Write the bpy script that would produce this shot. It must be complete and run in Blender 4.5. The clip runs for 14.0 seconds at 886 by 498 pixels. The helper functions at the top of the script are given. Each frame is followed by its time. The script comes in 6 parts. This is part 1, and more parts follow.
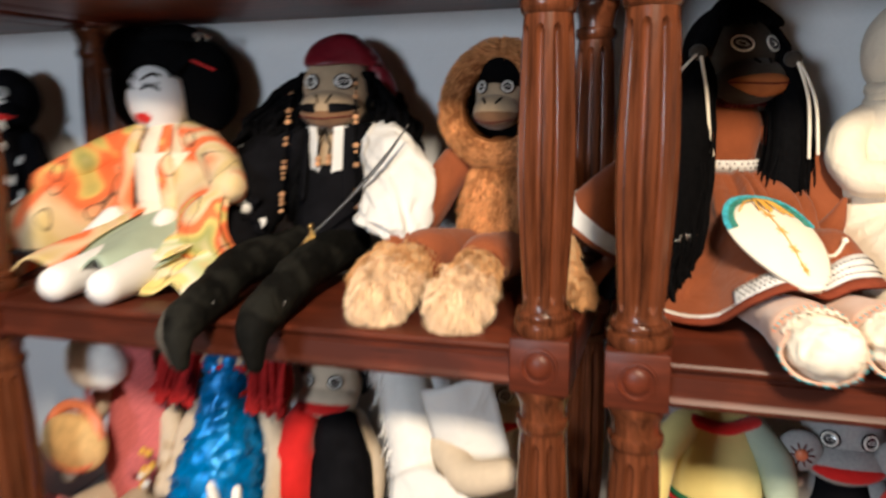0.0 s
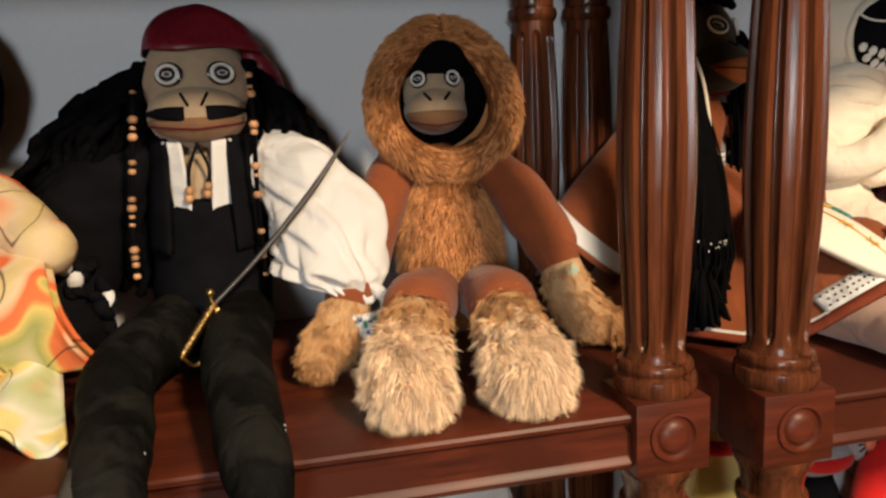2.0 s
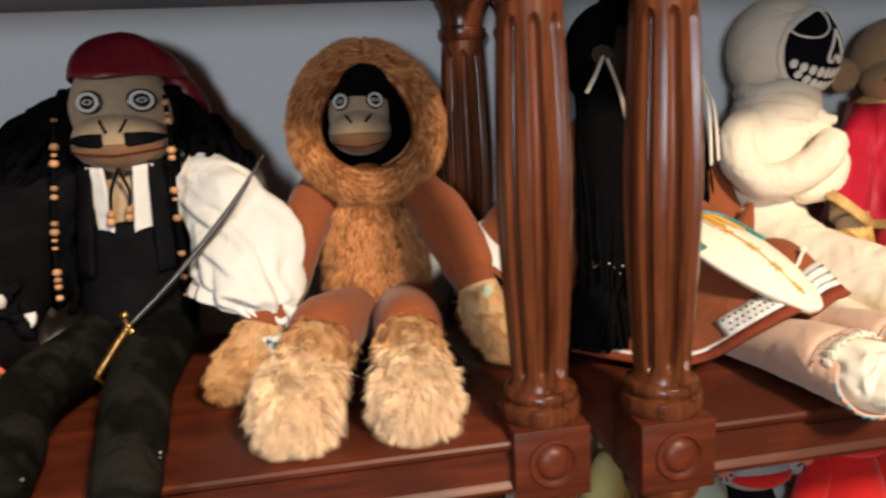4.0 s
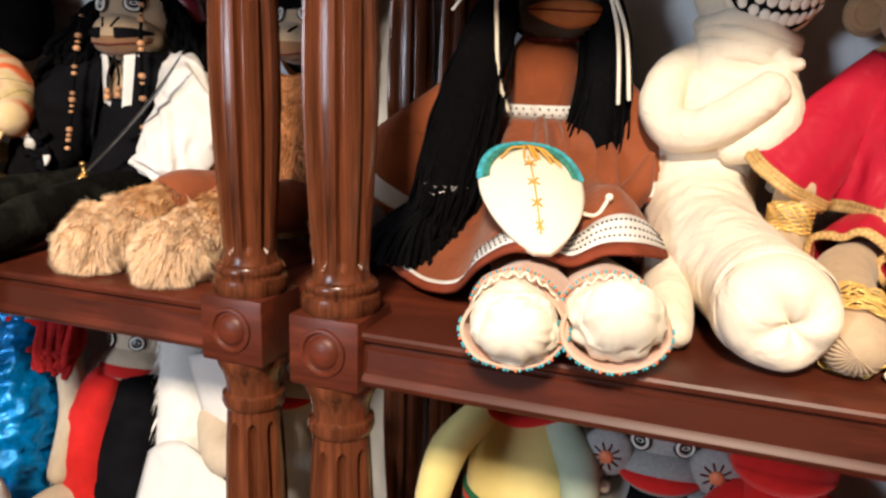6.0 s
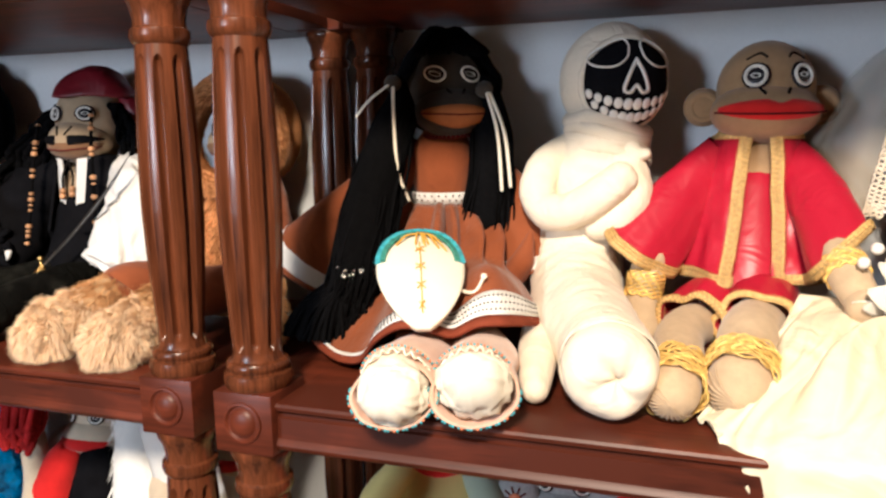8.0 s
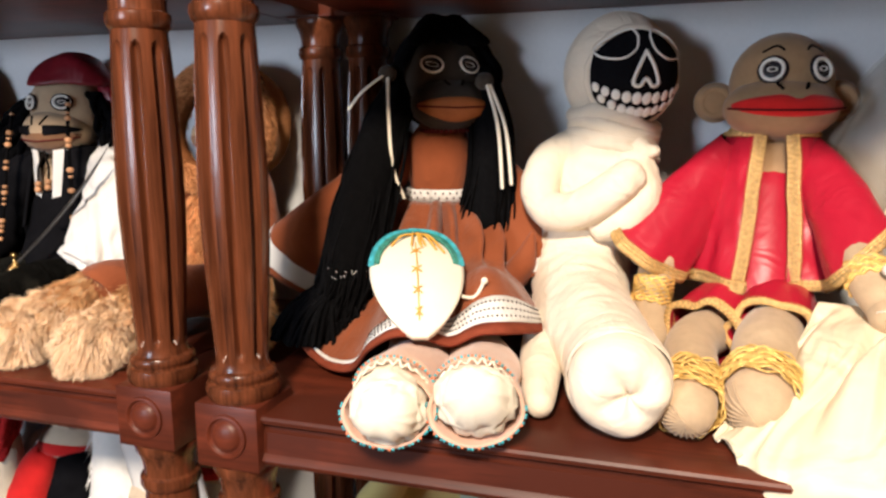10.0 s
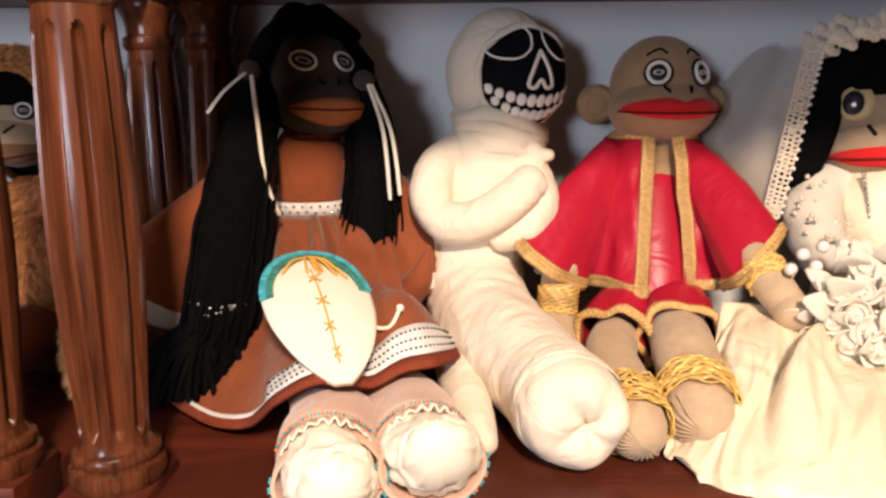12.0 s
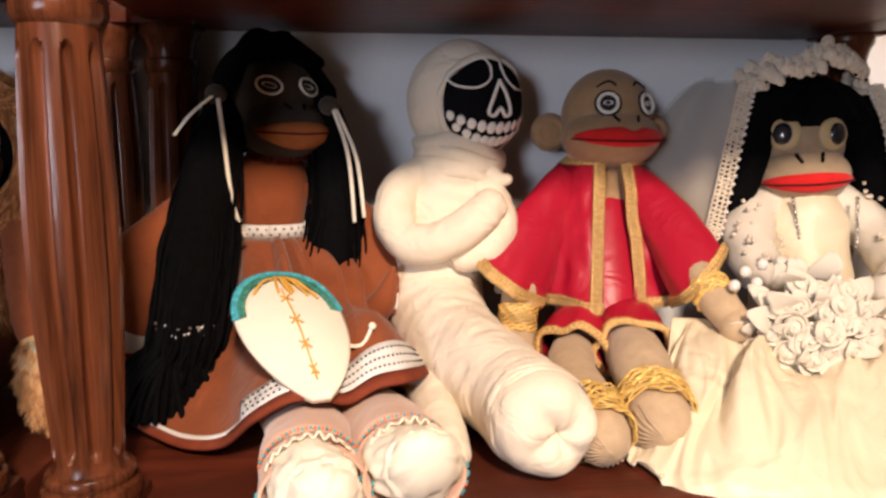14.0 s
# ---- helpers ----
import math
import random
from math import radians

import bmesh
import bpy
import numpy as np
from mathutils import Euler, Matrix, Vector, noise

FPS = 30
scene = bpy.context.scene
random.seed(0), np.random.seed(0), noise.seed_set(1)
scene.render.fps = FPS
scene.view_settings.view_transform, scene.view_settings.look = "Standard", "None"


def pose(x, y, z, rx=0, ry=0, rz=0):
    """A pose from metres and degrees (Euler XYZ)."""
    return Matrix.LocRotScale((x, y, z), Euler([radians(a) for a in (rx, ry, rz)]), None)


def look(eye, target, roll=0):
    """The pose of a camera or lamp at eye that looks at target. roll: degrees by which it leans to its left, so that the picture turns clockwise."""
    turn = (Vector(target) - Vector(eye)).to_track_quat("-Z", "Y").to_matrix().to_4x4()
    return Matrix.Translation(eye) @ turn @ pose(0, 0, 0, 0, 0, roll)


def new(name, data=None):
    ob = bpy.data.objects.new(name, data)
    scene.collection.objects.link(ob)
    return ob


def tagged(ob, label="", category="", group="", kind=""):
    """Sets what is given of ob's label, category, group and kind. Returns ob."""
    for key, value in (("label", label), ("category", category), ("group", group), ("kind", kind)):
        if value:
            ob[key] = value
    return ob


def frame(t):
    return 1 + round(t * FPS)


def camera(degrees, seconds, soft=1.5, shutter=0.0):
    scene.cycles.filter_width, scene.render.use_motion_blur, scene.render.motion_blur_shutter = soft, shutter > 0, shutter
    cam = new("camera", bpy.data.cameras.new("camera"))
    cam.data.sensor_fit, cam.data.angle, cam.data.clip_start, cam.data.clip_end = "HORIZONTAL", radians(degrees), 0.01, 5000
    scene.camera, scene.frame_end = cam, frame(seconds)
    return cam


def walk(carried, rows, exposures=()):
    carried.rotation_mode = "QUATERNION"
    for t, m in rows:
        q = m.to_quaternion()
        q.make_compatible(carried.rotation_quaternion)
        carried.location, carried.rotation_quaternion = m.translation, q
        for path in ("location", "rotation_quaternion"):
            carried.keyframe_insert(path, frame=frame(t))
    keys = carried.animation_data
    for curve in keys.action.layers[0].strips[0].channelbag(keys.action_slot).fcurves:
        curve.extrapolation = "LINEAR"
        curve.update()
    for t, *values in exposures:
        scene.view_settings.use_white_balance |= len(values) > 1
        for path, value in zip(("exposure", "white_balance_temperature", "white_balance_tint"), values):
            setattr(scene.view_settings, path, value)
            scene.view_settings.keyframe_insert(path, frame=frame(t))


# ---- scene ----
cam = camera(62.7, 14.0, soft=2.6, shutter=0.5)
PATH = [
    (0, (0.061, -0.640, 1.410), (-0.227, 0.298, 1.216), -0.73),
    (0.5, (-0.166, -0.506, 1.417), (-0.199, 0.478, 1.243), -3.49),
    (1, (-0.229, -0.468, 1.415), (-0.179, 0.511, 1.218), -2.62),
    (1.5, (-0.255, -0.436, 1.409), (-0.132, 0.537, 1.213), -3.10),
    (2, (-0.295, -0.430, 1.397), (-0.096, 0.533, 1.216), -2.70),
    (2.2, (-0.293, -0.428, 1.391), (-0.102, 0.539, 1.219), -2.37),
    (4.3, (-0.138, -0.469, 1.425), (0.009, 0.501, 1.230), -3.59),
    (4.5, (-0.021, -0.475, 1.425), (0.072, 0.504, 1.241), -3.31),
    (5, (0.135, -0.466, 1.389), (0.105, 0.515, 1.197), -1.44),
    (5.5, (0.198, -0.448, 1.364), (0.073, 0.525, 1.169), -0.57),
    (6, (0.296, -0.448, 1.359), (-0.037, 0.469, 1.141), 1.70),
    (6.5, (0.302, -0.457, 1.370), (0.002, 0.481, 1.199), -0.64),
    (7, (0.329, -0.483, 1.396), (0.046, 0.463, 1.238), -0.47),
    (7.5, (0.389, -0.510, 1.390), (0.070, 0.426, 1.237), 0.54),
    (7.7, (0.397, -0.514, 1.405), (0.083, 0.423, 1.254), -0.74),
    (10, (0.376, -0.476, 1.410), (0.078, 0.464, 1.244), -0.32),
    (10.5, (0.364, -0.474, 1.410), (0.112, 0.478, 1.238), 0.00),
    (11, (0.296, -0.467, 1.436), (0.177, 0.510, 1.259), -1.93),
    (11.5, (0.275, -0.446, 1.432), (0.210, 0.534, 1.245), -0.43),
    (12, (0.259, -0.421, 1.426), (0.259, 0.562, 1.241), -0.62),
    (12.5, (0.207, -0.412, 1.417), (0.298, 0.572, 1.264), 0.40),
    (13, (0.204, -0.429, 1.416), (0.302, 0.554, 1.264), 0.89),
    (13.5, (0.206, -0.434, 1.419), (0.307, 0.547, 1.255), 0.70),
    (14, (0.225, -0.440, 1.422), (0.325, 0.545, 1.276), 0.05),
]
EXPOSURE = [(0.0, 0.0, 6050, 10), (1.5, -0.32, 6650, 11), (2.2, -0.34, 6650, 11), (4.5, -0.14, 6150, 11), (6.0, 0.03, 5950, 12), (7.5, 0.18, 5750, 11), (11.0, 0.02, 5900, 16), (12.5, -0.22, 6250, 22), (14.0, -0.28, 6250, 22)]
walk(cam, [(t, look(eye, target, roll)) for t, eye, target, roll in PATH], EXPOSURE)

# ---- light: a warm ceiling lamp in front of the shelves, cool daylight from a window ----
world = bpy.data.worlds.new("world")
scene.world = world
world.use_nodes = True
world.node_tree.nodes["Background"].inputs[0].default_value = (0.55, 0.7, 1.0, 1)
world.node_tree.nodes["Background"].inputs[1].default_value = 0.04


def area_lamp(name, eye, target, size, size_y, power, colour):
    data = bpy.data.lights.new(name, "AREA")
    data.shape, data.size, data.size_y = "RECTANGLE", size, size_y
    data.energy, data.color = power, colour
    ob = new(name, data)
    ob.matrix_world = look(eye, target)
    return ob


area_lamp("ceiling_lamp_light", (0.42, -1.55, 2.42), (0.20, -0.1, 1.2), 0.22, 0.22, 72.0, (1.0, 0.79, 0.55))
area_lamp("window_light", (-0.83, -2.30, 1.56), (0.1, 0.3, 1.4), 0.38, 0.38, 27.0, (0.90, 0.96, 1.0))


# ---- materials ----
def mat(name, colour, rough=0.8, var=0.25, scale=60.0, fine=600.0, bump=0.3, metal=0.0, sheen=0.0, coat=0.0, stretch=(1, 1, 1),
        second=None, second_scale=8.0, island=0.0, alpha=1.0, sub=0.0, depth=0.0012, fold=0.0, fold_scale=28.0):
    m = bpy.data.materials.new(name)
    m.use_nodes = True
    nt = m.node_tree
    n, l = nt.nodes, nt.links
    b = n["Principled BSDF"]
    tc = n.new("ShaderNodeTexCoord")
    mp = n.new("ShaderNodeMapping")
    mp.inputs["Scale"].default_value = stretch
    l.new(tc.outputs["Object"], mp.inputs[0])
    big = n.new("ShaderNodeTexNoise")
    big.inputs["Scale"].default_value, big.inputs["Detail"].default_value = scale, 5
    l.new(mp.outputs[0], big.inputs["Vector"])
    small = n.new("ShaderNodeTexNoise")
    small.inputs["Scale"].default_value, small.inputs["Detail"].default_value = fine, 3
    l.new(mp.outputs[0], small.inputs["Vector"])
    ramp = n.new("ShaderNodeValToRGB")
    lo = tuple(max(0.0, c * (1 - var)) for c in colour)
    hi = tuple(min(1.0, c * (1 + var)) for c in colour)
    ramp.color_ramp.elements[0].position, ramp.color_ramp.elements[0].color = 0.3, (*lo, 1)
    ramp.color_ramp.elements[1].position, ramp.color_ramp.elements[1].color = 0.7, (*hi, 1)
    mix = n.new("ShaderNodeMix")
    mix.inputs["Factor"].default_value = 0.35
    l.new(big.outputs[0], mix.inputs[2])
    l.new(small.outputs[0], mix.inputs[3])
    l.new(mix.outputs[0], ramp.inputs[0])
    out = ramp.outputs[0]
    if second:
        blot = n.new("ShaderNodeTexNoise")
        blot.inputs["Scale"].default_value, blot.inputs["Detail"].default_value = second_scale, 4
        l.new(tc.outputs["Object"], blot.inputs["Vector"])
        cut = n.new("ShaderNodeValToRGB")
        cut.color_ramp.elements[0].position, cut.color_ramp.elements[1].position = 0.47, 0.56
        l.new(blot.outputs[0], cut.inputs[0])
        mx = n.new("ShaderNodeMix")
        mx.data_type = "RGBA"
        l.new(cut.outputs[0], mx.inputs[0])
        l.new(out, mx.inputs[6])
        mx.inputs[7].default_value = (*second, 1)
        out = mx.outputs[2]
    if island:
        geo = n.new("ShaderNodeNewGeometry")
        hsv = n.new("ShaderNodeHueSaturation")
        mr = n.new("ShaderNodeMapRange")
        mr.inputs[3].default_value, mr.inputs[4].default_value = 1 - island, 1 + island
        l.new(geo.outputs["Random Per Island"], mr.inputs[0])
        l.new(mr.outputs[0], hsv.inputs["Value"])
        l.new(out, hsv.inputs["Color"])
        out = hsv.outputs[0]
    l.new(out, b.inputs["Base Color"])
    b.inputs["Roughness"].default_value = rough
    b.inputs["Specular IOR Level"].default_value = 0.03 if "black" in name else 0.12 if rough >= 0.69 else 0.32 if "mahogany" in name else 0.5
    b.inputs["Metallic"].default_value = metal
    b.inputs["Sheen Weight"].default_value = sheen
    b.inputs["Coat Weight"].default_value = coat
    b.inputs["Coat Roughness"].default_value = 0.18
    b.inputs["Alpha"].default_value = alpha
    if sub:
        b.inputs["Subsurface Weight"].default_value = sub
        b.inputs["Subsurface Radius"].default_value = (0.004, 0.003, 0.002)
    if bump:
        bp = n.new("ShaderNodeBump")
        bp.inputs["Strength"].default_value, bp.inputs["Distance"].default_value = bump, depth
        l.new(mix.outputs[0], bp.inputs["Height"])
        l.new(bp.outputs[0], b.inputs["Normal"])
        if fold:
            crease = n.new("ShaderNodeTexNoise")
            crease.inputs["Scale"].default_value, crease.inputs["Detail"].default_value, crease.inputs["Distortion"].default_value = fold_scale, 2.5, 1.2
            l.new(tc.outputs["Object"], crease.inputs["Vector"])
            fb = n.new("ShaderNodeBump")
            fb.inputs["Strength"].default_value, fb.inputs["Distance"].default_value = 0.9, fold
            l.new(crease.outputs[0], fb.inputs["Height"])
            l.new(fb.outputs[0], bp.inputs["Normal"])
    return m


M = {}
M["wood"] = mat("mahogany", (0.090, 0.0185, 0.0080), 0.42, 0.75, 14, 90, 0.15, coat=0.0, stretch=(0.25, 3, 3), second=(0.060, 0.0130, 0.0060), second_scale=9)
M["wood_up"] = mat("mahogany_post", (0.098, 0.0295, 0.0120), 0.25, 0.85, 34, 160, 0.25, coat=0.0, stretch=(3, 3, 0.12))
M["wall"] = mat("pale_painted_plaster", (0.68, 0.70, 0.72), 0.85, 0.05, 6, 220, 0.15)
# for the unseen walls: albedo kept low so the room bounces less light
M["low_bounce_wall"] = mat("dark_beige_low_bounce", (0.24, 0.19, 0.135), 0.9, 0.06, 5, 150, 0.1)
M["ceiling"] = mat("white_ceiling_paint", (0.8, 0.79, 0.76), 0.9, 0.03, 5, 150, 0.1)
M["floor"] = mat("brown_floor_boards", (0.2, 0.11, 0.06), 0.5, 0.3, 8, 60, 0.2, stretch=(0.3, 3, 1))
M["lampglass"] = mat("opal_glass", (0.9, 0.85, 0.75), 0.4, 0.02)
M["knit"] = mat("brown_sock_knit", (0.37, 0.235, 0.125), 0.95, 0.16, 90, 1400, 0.6, sheen=0.25)
M["knit_limb"] = mat("pale_tan_sock_knit", (0.50, 0.37, 0.235), 0.95, 0.14, 90, 1400, 0.6, sheen=0.2)
M["knit_grey"] = mat("grey_brown_sock_knit", (0.40, 0.295, 0.19), 0.95, 0.15, 90, 1400, 0.6, sheen=0.25)
M["knit_tan"] = mat("tan_sock_toe", (0.20, 0.105, 0.055), 0.95, 0.15, 90, 1400, 0.6, sheen=0.2)
M["knit_dark"] = mat("charcoal_sock_knit", (0.045, 0.036, 0.028), 0.95, 0.25, 90, 1400, 0.5, sheen=0.12)
M["lip_orange"] = mat("rust_orange_knit", (0.36, 0.12, 0.04), 0.9, 0.15, 90, 1400, 0.5)
M["lip_line"] = mat("dark_red_thread", (0.10, 0.012, 0.012), 0.9, 0.2)
M["red_felt"] = mat("red_felt", (0.62, 0.02, 0.018), 0.9, 0.12, 80, 1200, 0.5, sheen=0.2)
M["black"] = mat("black_yarn", (0.0035, 0.0035, 0.004), 0.95, 0.4, 200, 1500, 0.8, island=0.3)
M["black_cloth"] = mat("black_cloth", (0.006, 0.006, 0.0075), 0.9, 0.4, 40, 900, 0.5)
M["black_leather"] = mat("worn_black_trousers", (0.006, 0.006, 0.0055), 0.7, 0.5, 30, 400, 0.6, second=(0.015, 0.015, 0.013), second_scale=24, fold=0.004, fold_scale=40)
M["grey_suede"] = mat("grey_suede", (0.075, 0.068, 0.058), 0.9, 0.25, 40, 500, 0.5)
M["thread_black"] = mat("black_thread", (0.01, 0.008, 0.007), 0.9, 0.2)
M["thread_white"] = mat("white_thread", (0.8, 0.79, 0.74), 0.85, 0.05)
M["button_white"] = mat("white_button", (0.75, 0.75, 0.70), 0.35, 0.05)
M["button_dark"] = mat("dark_button", (0.02, 0.02, 0.025), 0.2, 0.1, coat=0.5)
M["button_cream"] = mat("cream_button_ring", (0.55, 0.42, 0.22), 0.4, 0.08)
M["bandana"] = mat("wine_red_satin", (0.15, 0.006, 0.014), 0.45, 0.5, 16, 900, 0.3, fold=0.005, fold_scale=24)
M["white_cloth"] = mat("white_cotton", (0.70, 0.69, 0.67), 0.85, 0.03, 30, 900, 0.35, fold=0.007, fold_scale=17)
M["cream"] = mat("cream_muslin", (0.80, 0.71, 0.57), 0.9, 0.05, 40, 1100, 0.4, sheen=0.15, fold=0.004, fold_scale=32)
M["cream_white"] = mat("cream_leather", (0.83, 0.77, 0.64), 0.7, 0.04, 40, 500, 0.25)
M["peach"] = mat("peach_suede", (0.62, 0.40, 0.30), 0.95, 0.10, 40, 900, 0.4, sheen=0.3, fold=0.003)
M["rust"] = mat("rust_suede", (0.245, 0.069, 0.026), 0.95, 0.16, 25, 900, 0.4, sheen=0.15, fold=0.004)
M["rust_dark"] = mat("dark_rust_trim", (0.20, 0.045, 0.022), 0.95, 0.2, 80, 900, 0.6)
M["fur"] = mat("golden_fur", (0.62, 0.35, 0.16), 0.75, 0.22, 40, 700, 0.3, island=0.18)
M["fur_light"] = mat("pale_fur", (0.90, 0.68, 0.46), 0.75, 0.12, 40, 700, 0.3, island=0.14)
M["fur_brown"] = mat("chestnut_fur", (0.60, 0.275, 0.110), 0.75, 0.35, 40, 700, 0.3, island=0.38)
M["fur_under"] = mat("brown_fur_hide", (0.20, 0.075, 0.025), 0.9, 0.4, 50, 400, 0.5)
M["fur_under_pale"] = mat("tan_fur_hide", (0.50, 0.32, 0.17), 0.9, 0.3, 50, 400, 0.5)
M["red_satin"] = mat("red_satin", (0.42, 0.009, 0.030), 0.40, 0.12, 12, 700, 0.12, fold=0.0035, fold_scale=22)
M["gold"] = mat("gold_braid", (0.62, 0.40, 0.15), 0.34, 0.35, 300, 1500, 0.9, metal=0.30, island=0.3)
M["gold_mesh"] = mat("bright_gold_mesh", (0.80, 0.52, 0.15), 0.30, 0.3, 300, 1500, 0.9, metal=0.22, island=0.3)
M["ivory_satin"] = mat("ivory_satin", (0.76, 0.67, 0.49), 0.45, 0.05, 14, 700, 0.12, fold=0.007, fold_scale=16)
M["ivory_white"] = mat("ivory_cloth", (0.70, 0.65, 0.55), 0.7, 0.06, 40, 800, 0.3)
M["lace"] = mat("cream_lace", (0.70, 0.62, 0.50), 0.9, 0.15, 200, 1200, 0.9)
M["veil"] = mat("sheer_tulle", (0.70, 0.62, 0.50), 0.9, 0.06, 40, 900, 0.2, alpha=0.13)
M["pearl"] = mat("pearl_bead", (0.8, 0.77, 0.72), 0.2, 0.05, coat=0.5)
M["silver"] = mat("silver_bead", (0.6, 0.6, 0.6), 0.25, 0.1, metal=1.0)
M["turq"] = mat("turquoise_beads", (0.05, 0.38, 0.46), 0.4, 0.25, 300, 1500, 0.9, island=0.3)
M["green_bead"] = mat("green_beads", (0.03, 0.20, 0.15), 0.4, 0.3, 300, 1500, 0.9, island=0.3)
M["coral"] = mat("coral_beads", (0.75, 0.22, 0.10), 0.4, 0.15)
M["gold_thread"] = mat("golden_yellow_thread", (0.66, 0.36, 0.06), 0.8, 0.15)
M["bead_wood"] = mat("wooden_bead", (0.52, 0.27, 0.13), 0.45, 0.2, 60, island=0.35)
M["brass"] = mat("brass", (0.62, 0.42, 0.16), 0.3, 0.2, metal=1.0)
M["steel"] = mat("dark_steel", (0.10, 0.09, 0.08), 0.35, 0.3, metal=0.8)
M["porcelain"] = mat("white_face_cloth", (0.85, 0.84, 0.83), 0.7, 0.02, sheen=0.1)
def printed(name, stops, scale):
    """Printed cotton: large soft-edged blots of several colours with thin dark brush lines."""
    m = mat(name, (0.6, 0.5, 0.3), 0.75, 0.1, 30, 900, 0.2, fold=0.004, fold_scale=20)
    n, l = m.node_tree.nodes, m.node_tree.links
    tc = n.new("ShaderNodeTexCoord")
    blot = n.new("ShaderNodeTexNoise")
    blot.inputs["Scale"].default_value, blot.inputs["Detail"].default_value, blot.inputs["Distortion"].default_value = scale, 1.0, 0.8
    l.new(tc.outputs["Object"], blot.inputs["Vector"])
    ramp = n.new("ShaderNodeValToRGB")
    for i, (at, colour) in enumerate(stops):
        e = ramp.color_ramp.elements[i] if i < 2 else ramp.color_ramp.elements.new(at)
        e.position, e.color = at, (*colour, 1)
    l.new(blot.outputs[0], ramp.inputs[0])
    line = n.new("ShaderNodeTexNoise")
    line.inputs["Scale"].default_value, line.inputs["Detail"].default_value = scale * 1.4, 0.0
    l.new(tc.outputs["Object"], line.inputs["Vector"])
    thin = n.new("ShaderNodeValToRGB")
    for i, (at, v) in enumerate(((0.0, 0.0), (0.612, 0.0), (0.622, 1.0), (0.632, 0.0))):
        e = thin.color_ramp.elements[i] if i < 2 else thin.color_ramp.elements.new(at)
        e.position, e.color = at, (v, v, v, 1)
    l.new(line.outputs[0], thin.inputs[0])
    mix = n.new("ShaderNodeMix")
    mix.data_type = "RGBA"
    l.new(thin.outputs[0], mix.inputs[0])
    l.new(ramp.outputs[0], mix.inputs[6])
    mix.inputs[7].default_value = (0.05, 0.03, 0.02, 1)
    l.new(mix.outputs[2], n["Principled BSDF"].inputs["Base Color"])
    return m


M["kimono"] = printed("kimono_print", ((0.30, (0.66, 0.50, 0.22)), (0.40, (0.72, 0.55, 0.34)), (0.46, (0.74, 0.40, 0.22)), (0.50, (0.80, 0.17, 0.06)), (0.57, (0.80, 0.20, 0.07)), (0.60, (0.70, 0.52, 0.16)), (0.66, (0.36, 0.36, 0.12)), (0.74, (0.74, 0.60, 0.40))), 11)
M["kimono_yellow"] = printed("yellow_kimono_print", ((0.35, (0.78, 0.68, 0.46)), (0.45, (0.78, 0.62, 0.22)), (0.54, (0.80, 0.66, 0.28)), (0.58, (0.78, 0.74, 0.60)), (0.66, (0.50, 0.55, 0.28)), (0.72, (0.76, 0.30, 0.12))), 16)
M["sage"] = mat("sage_green_cloth", (0.38, 0.46, 0.36), 0.8, 0.1, 40, 900, 0.2)
M["blue_sequin"] = mat("blue_sequin_cloth", (0.0, 0.20, 0.55), 0.28, 0.5, 120, 500, 0.9, metal=0.4)
M["red_yarn"] = mat("red_yarn", (0.40, 0.02, 0.02), 0.95, 0.3, 200, 1500, 0.8, island=0.3)
M["gingham"] = mat("red_checked_cotton", (0.55, 0.14, 0.14), 0.9, 0.3, 250, 900, 0.2)
M["beige"] = mat("beige_knit", (0.58, 0.48, 0.36), 0.95, 0.08, 90, 1300, 0.5)
M["straw"] = mat("straw", (0.66, 0.42, 0.18), 0.9, 0.2, 90, 900, 0.5)
M["yellow"] = mat("pale_yellow_felt", (0.78, 0.66, 0.26), 0.95, 0.06, 40, 900, 0.3, sheen=0.2)
M["grey_knit"] = mat("flecked_grey_knit", (0.36, 0.36, 0.36), 0.95, 0.2, 300, 1500, 0.6)
M["green_stripe"] = mat("green_ribbon", (0.02, 0.12, 0.06), 0.8, 0.1)
M["white_fur"] = mat("white_fur", (0.80, 0.79, 0.76), 0.85, 0.08, 60, 900, 0.6, island=0.15)


# ---- mesh helpers ----
class Shape:
    """Collects pieces of one mesh, each with its own material."""

    def __init__(self):
        self.v, self.f, self.m, self.mats = [], [], [], []

    def slot(self, key):
        if key not in self.mats:
            self.mats.append(key)
        return self.mats.index(key)

    def add(self, verts, faces, key):
        n, s = len(self.v), self.slot(key)
        self.v += [tuple(p) for p in verts]
        self.f += [tuple(i + n for i in f) for f in faces]
        self.m += [s] * len(faces)

    def mesh(self, name, base):
        me = bpy.data.meshes.new(name)
        b = Vector(base)
        me.from_pydata([Vector(p) - b for p in self.v], [], self.f)
        for k in self.mats:
            me.materials.append(M[k])
        me.polygons.foreach_set("material_index", self.m)
        me.polygons.foreach_set("use_smooth", [True] * len(self.f))
        me.update()
        return me

    def thing(self, name, base, label, category, group="", kind=""):
        ob = new(name, self.mesh(name, base))
        ob.location = base
        return tagged(ob, label, category, group, kind)

    def part(self, name, parent, label=""):
        """One mesh under a thing that stands at the world's origin of its own base."""
        base = parent.matrix_basis.translation + (parent.parent.matrix_basis.translation if parent.parent else Vector())
        ob = new(name, self.mesh(name, base))
        ob.parent = parent
        return tagged(ob, label)


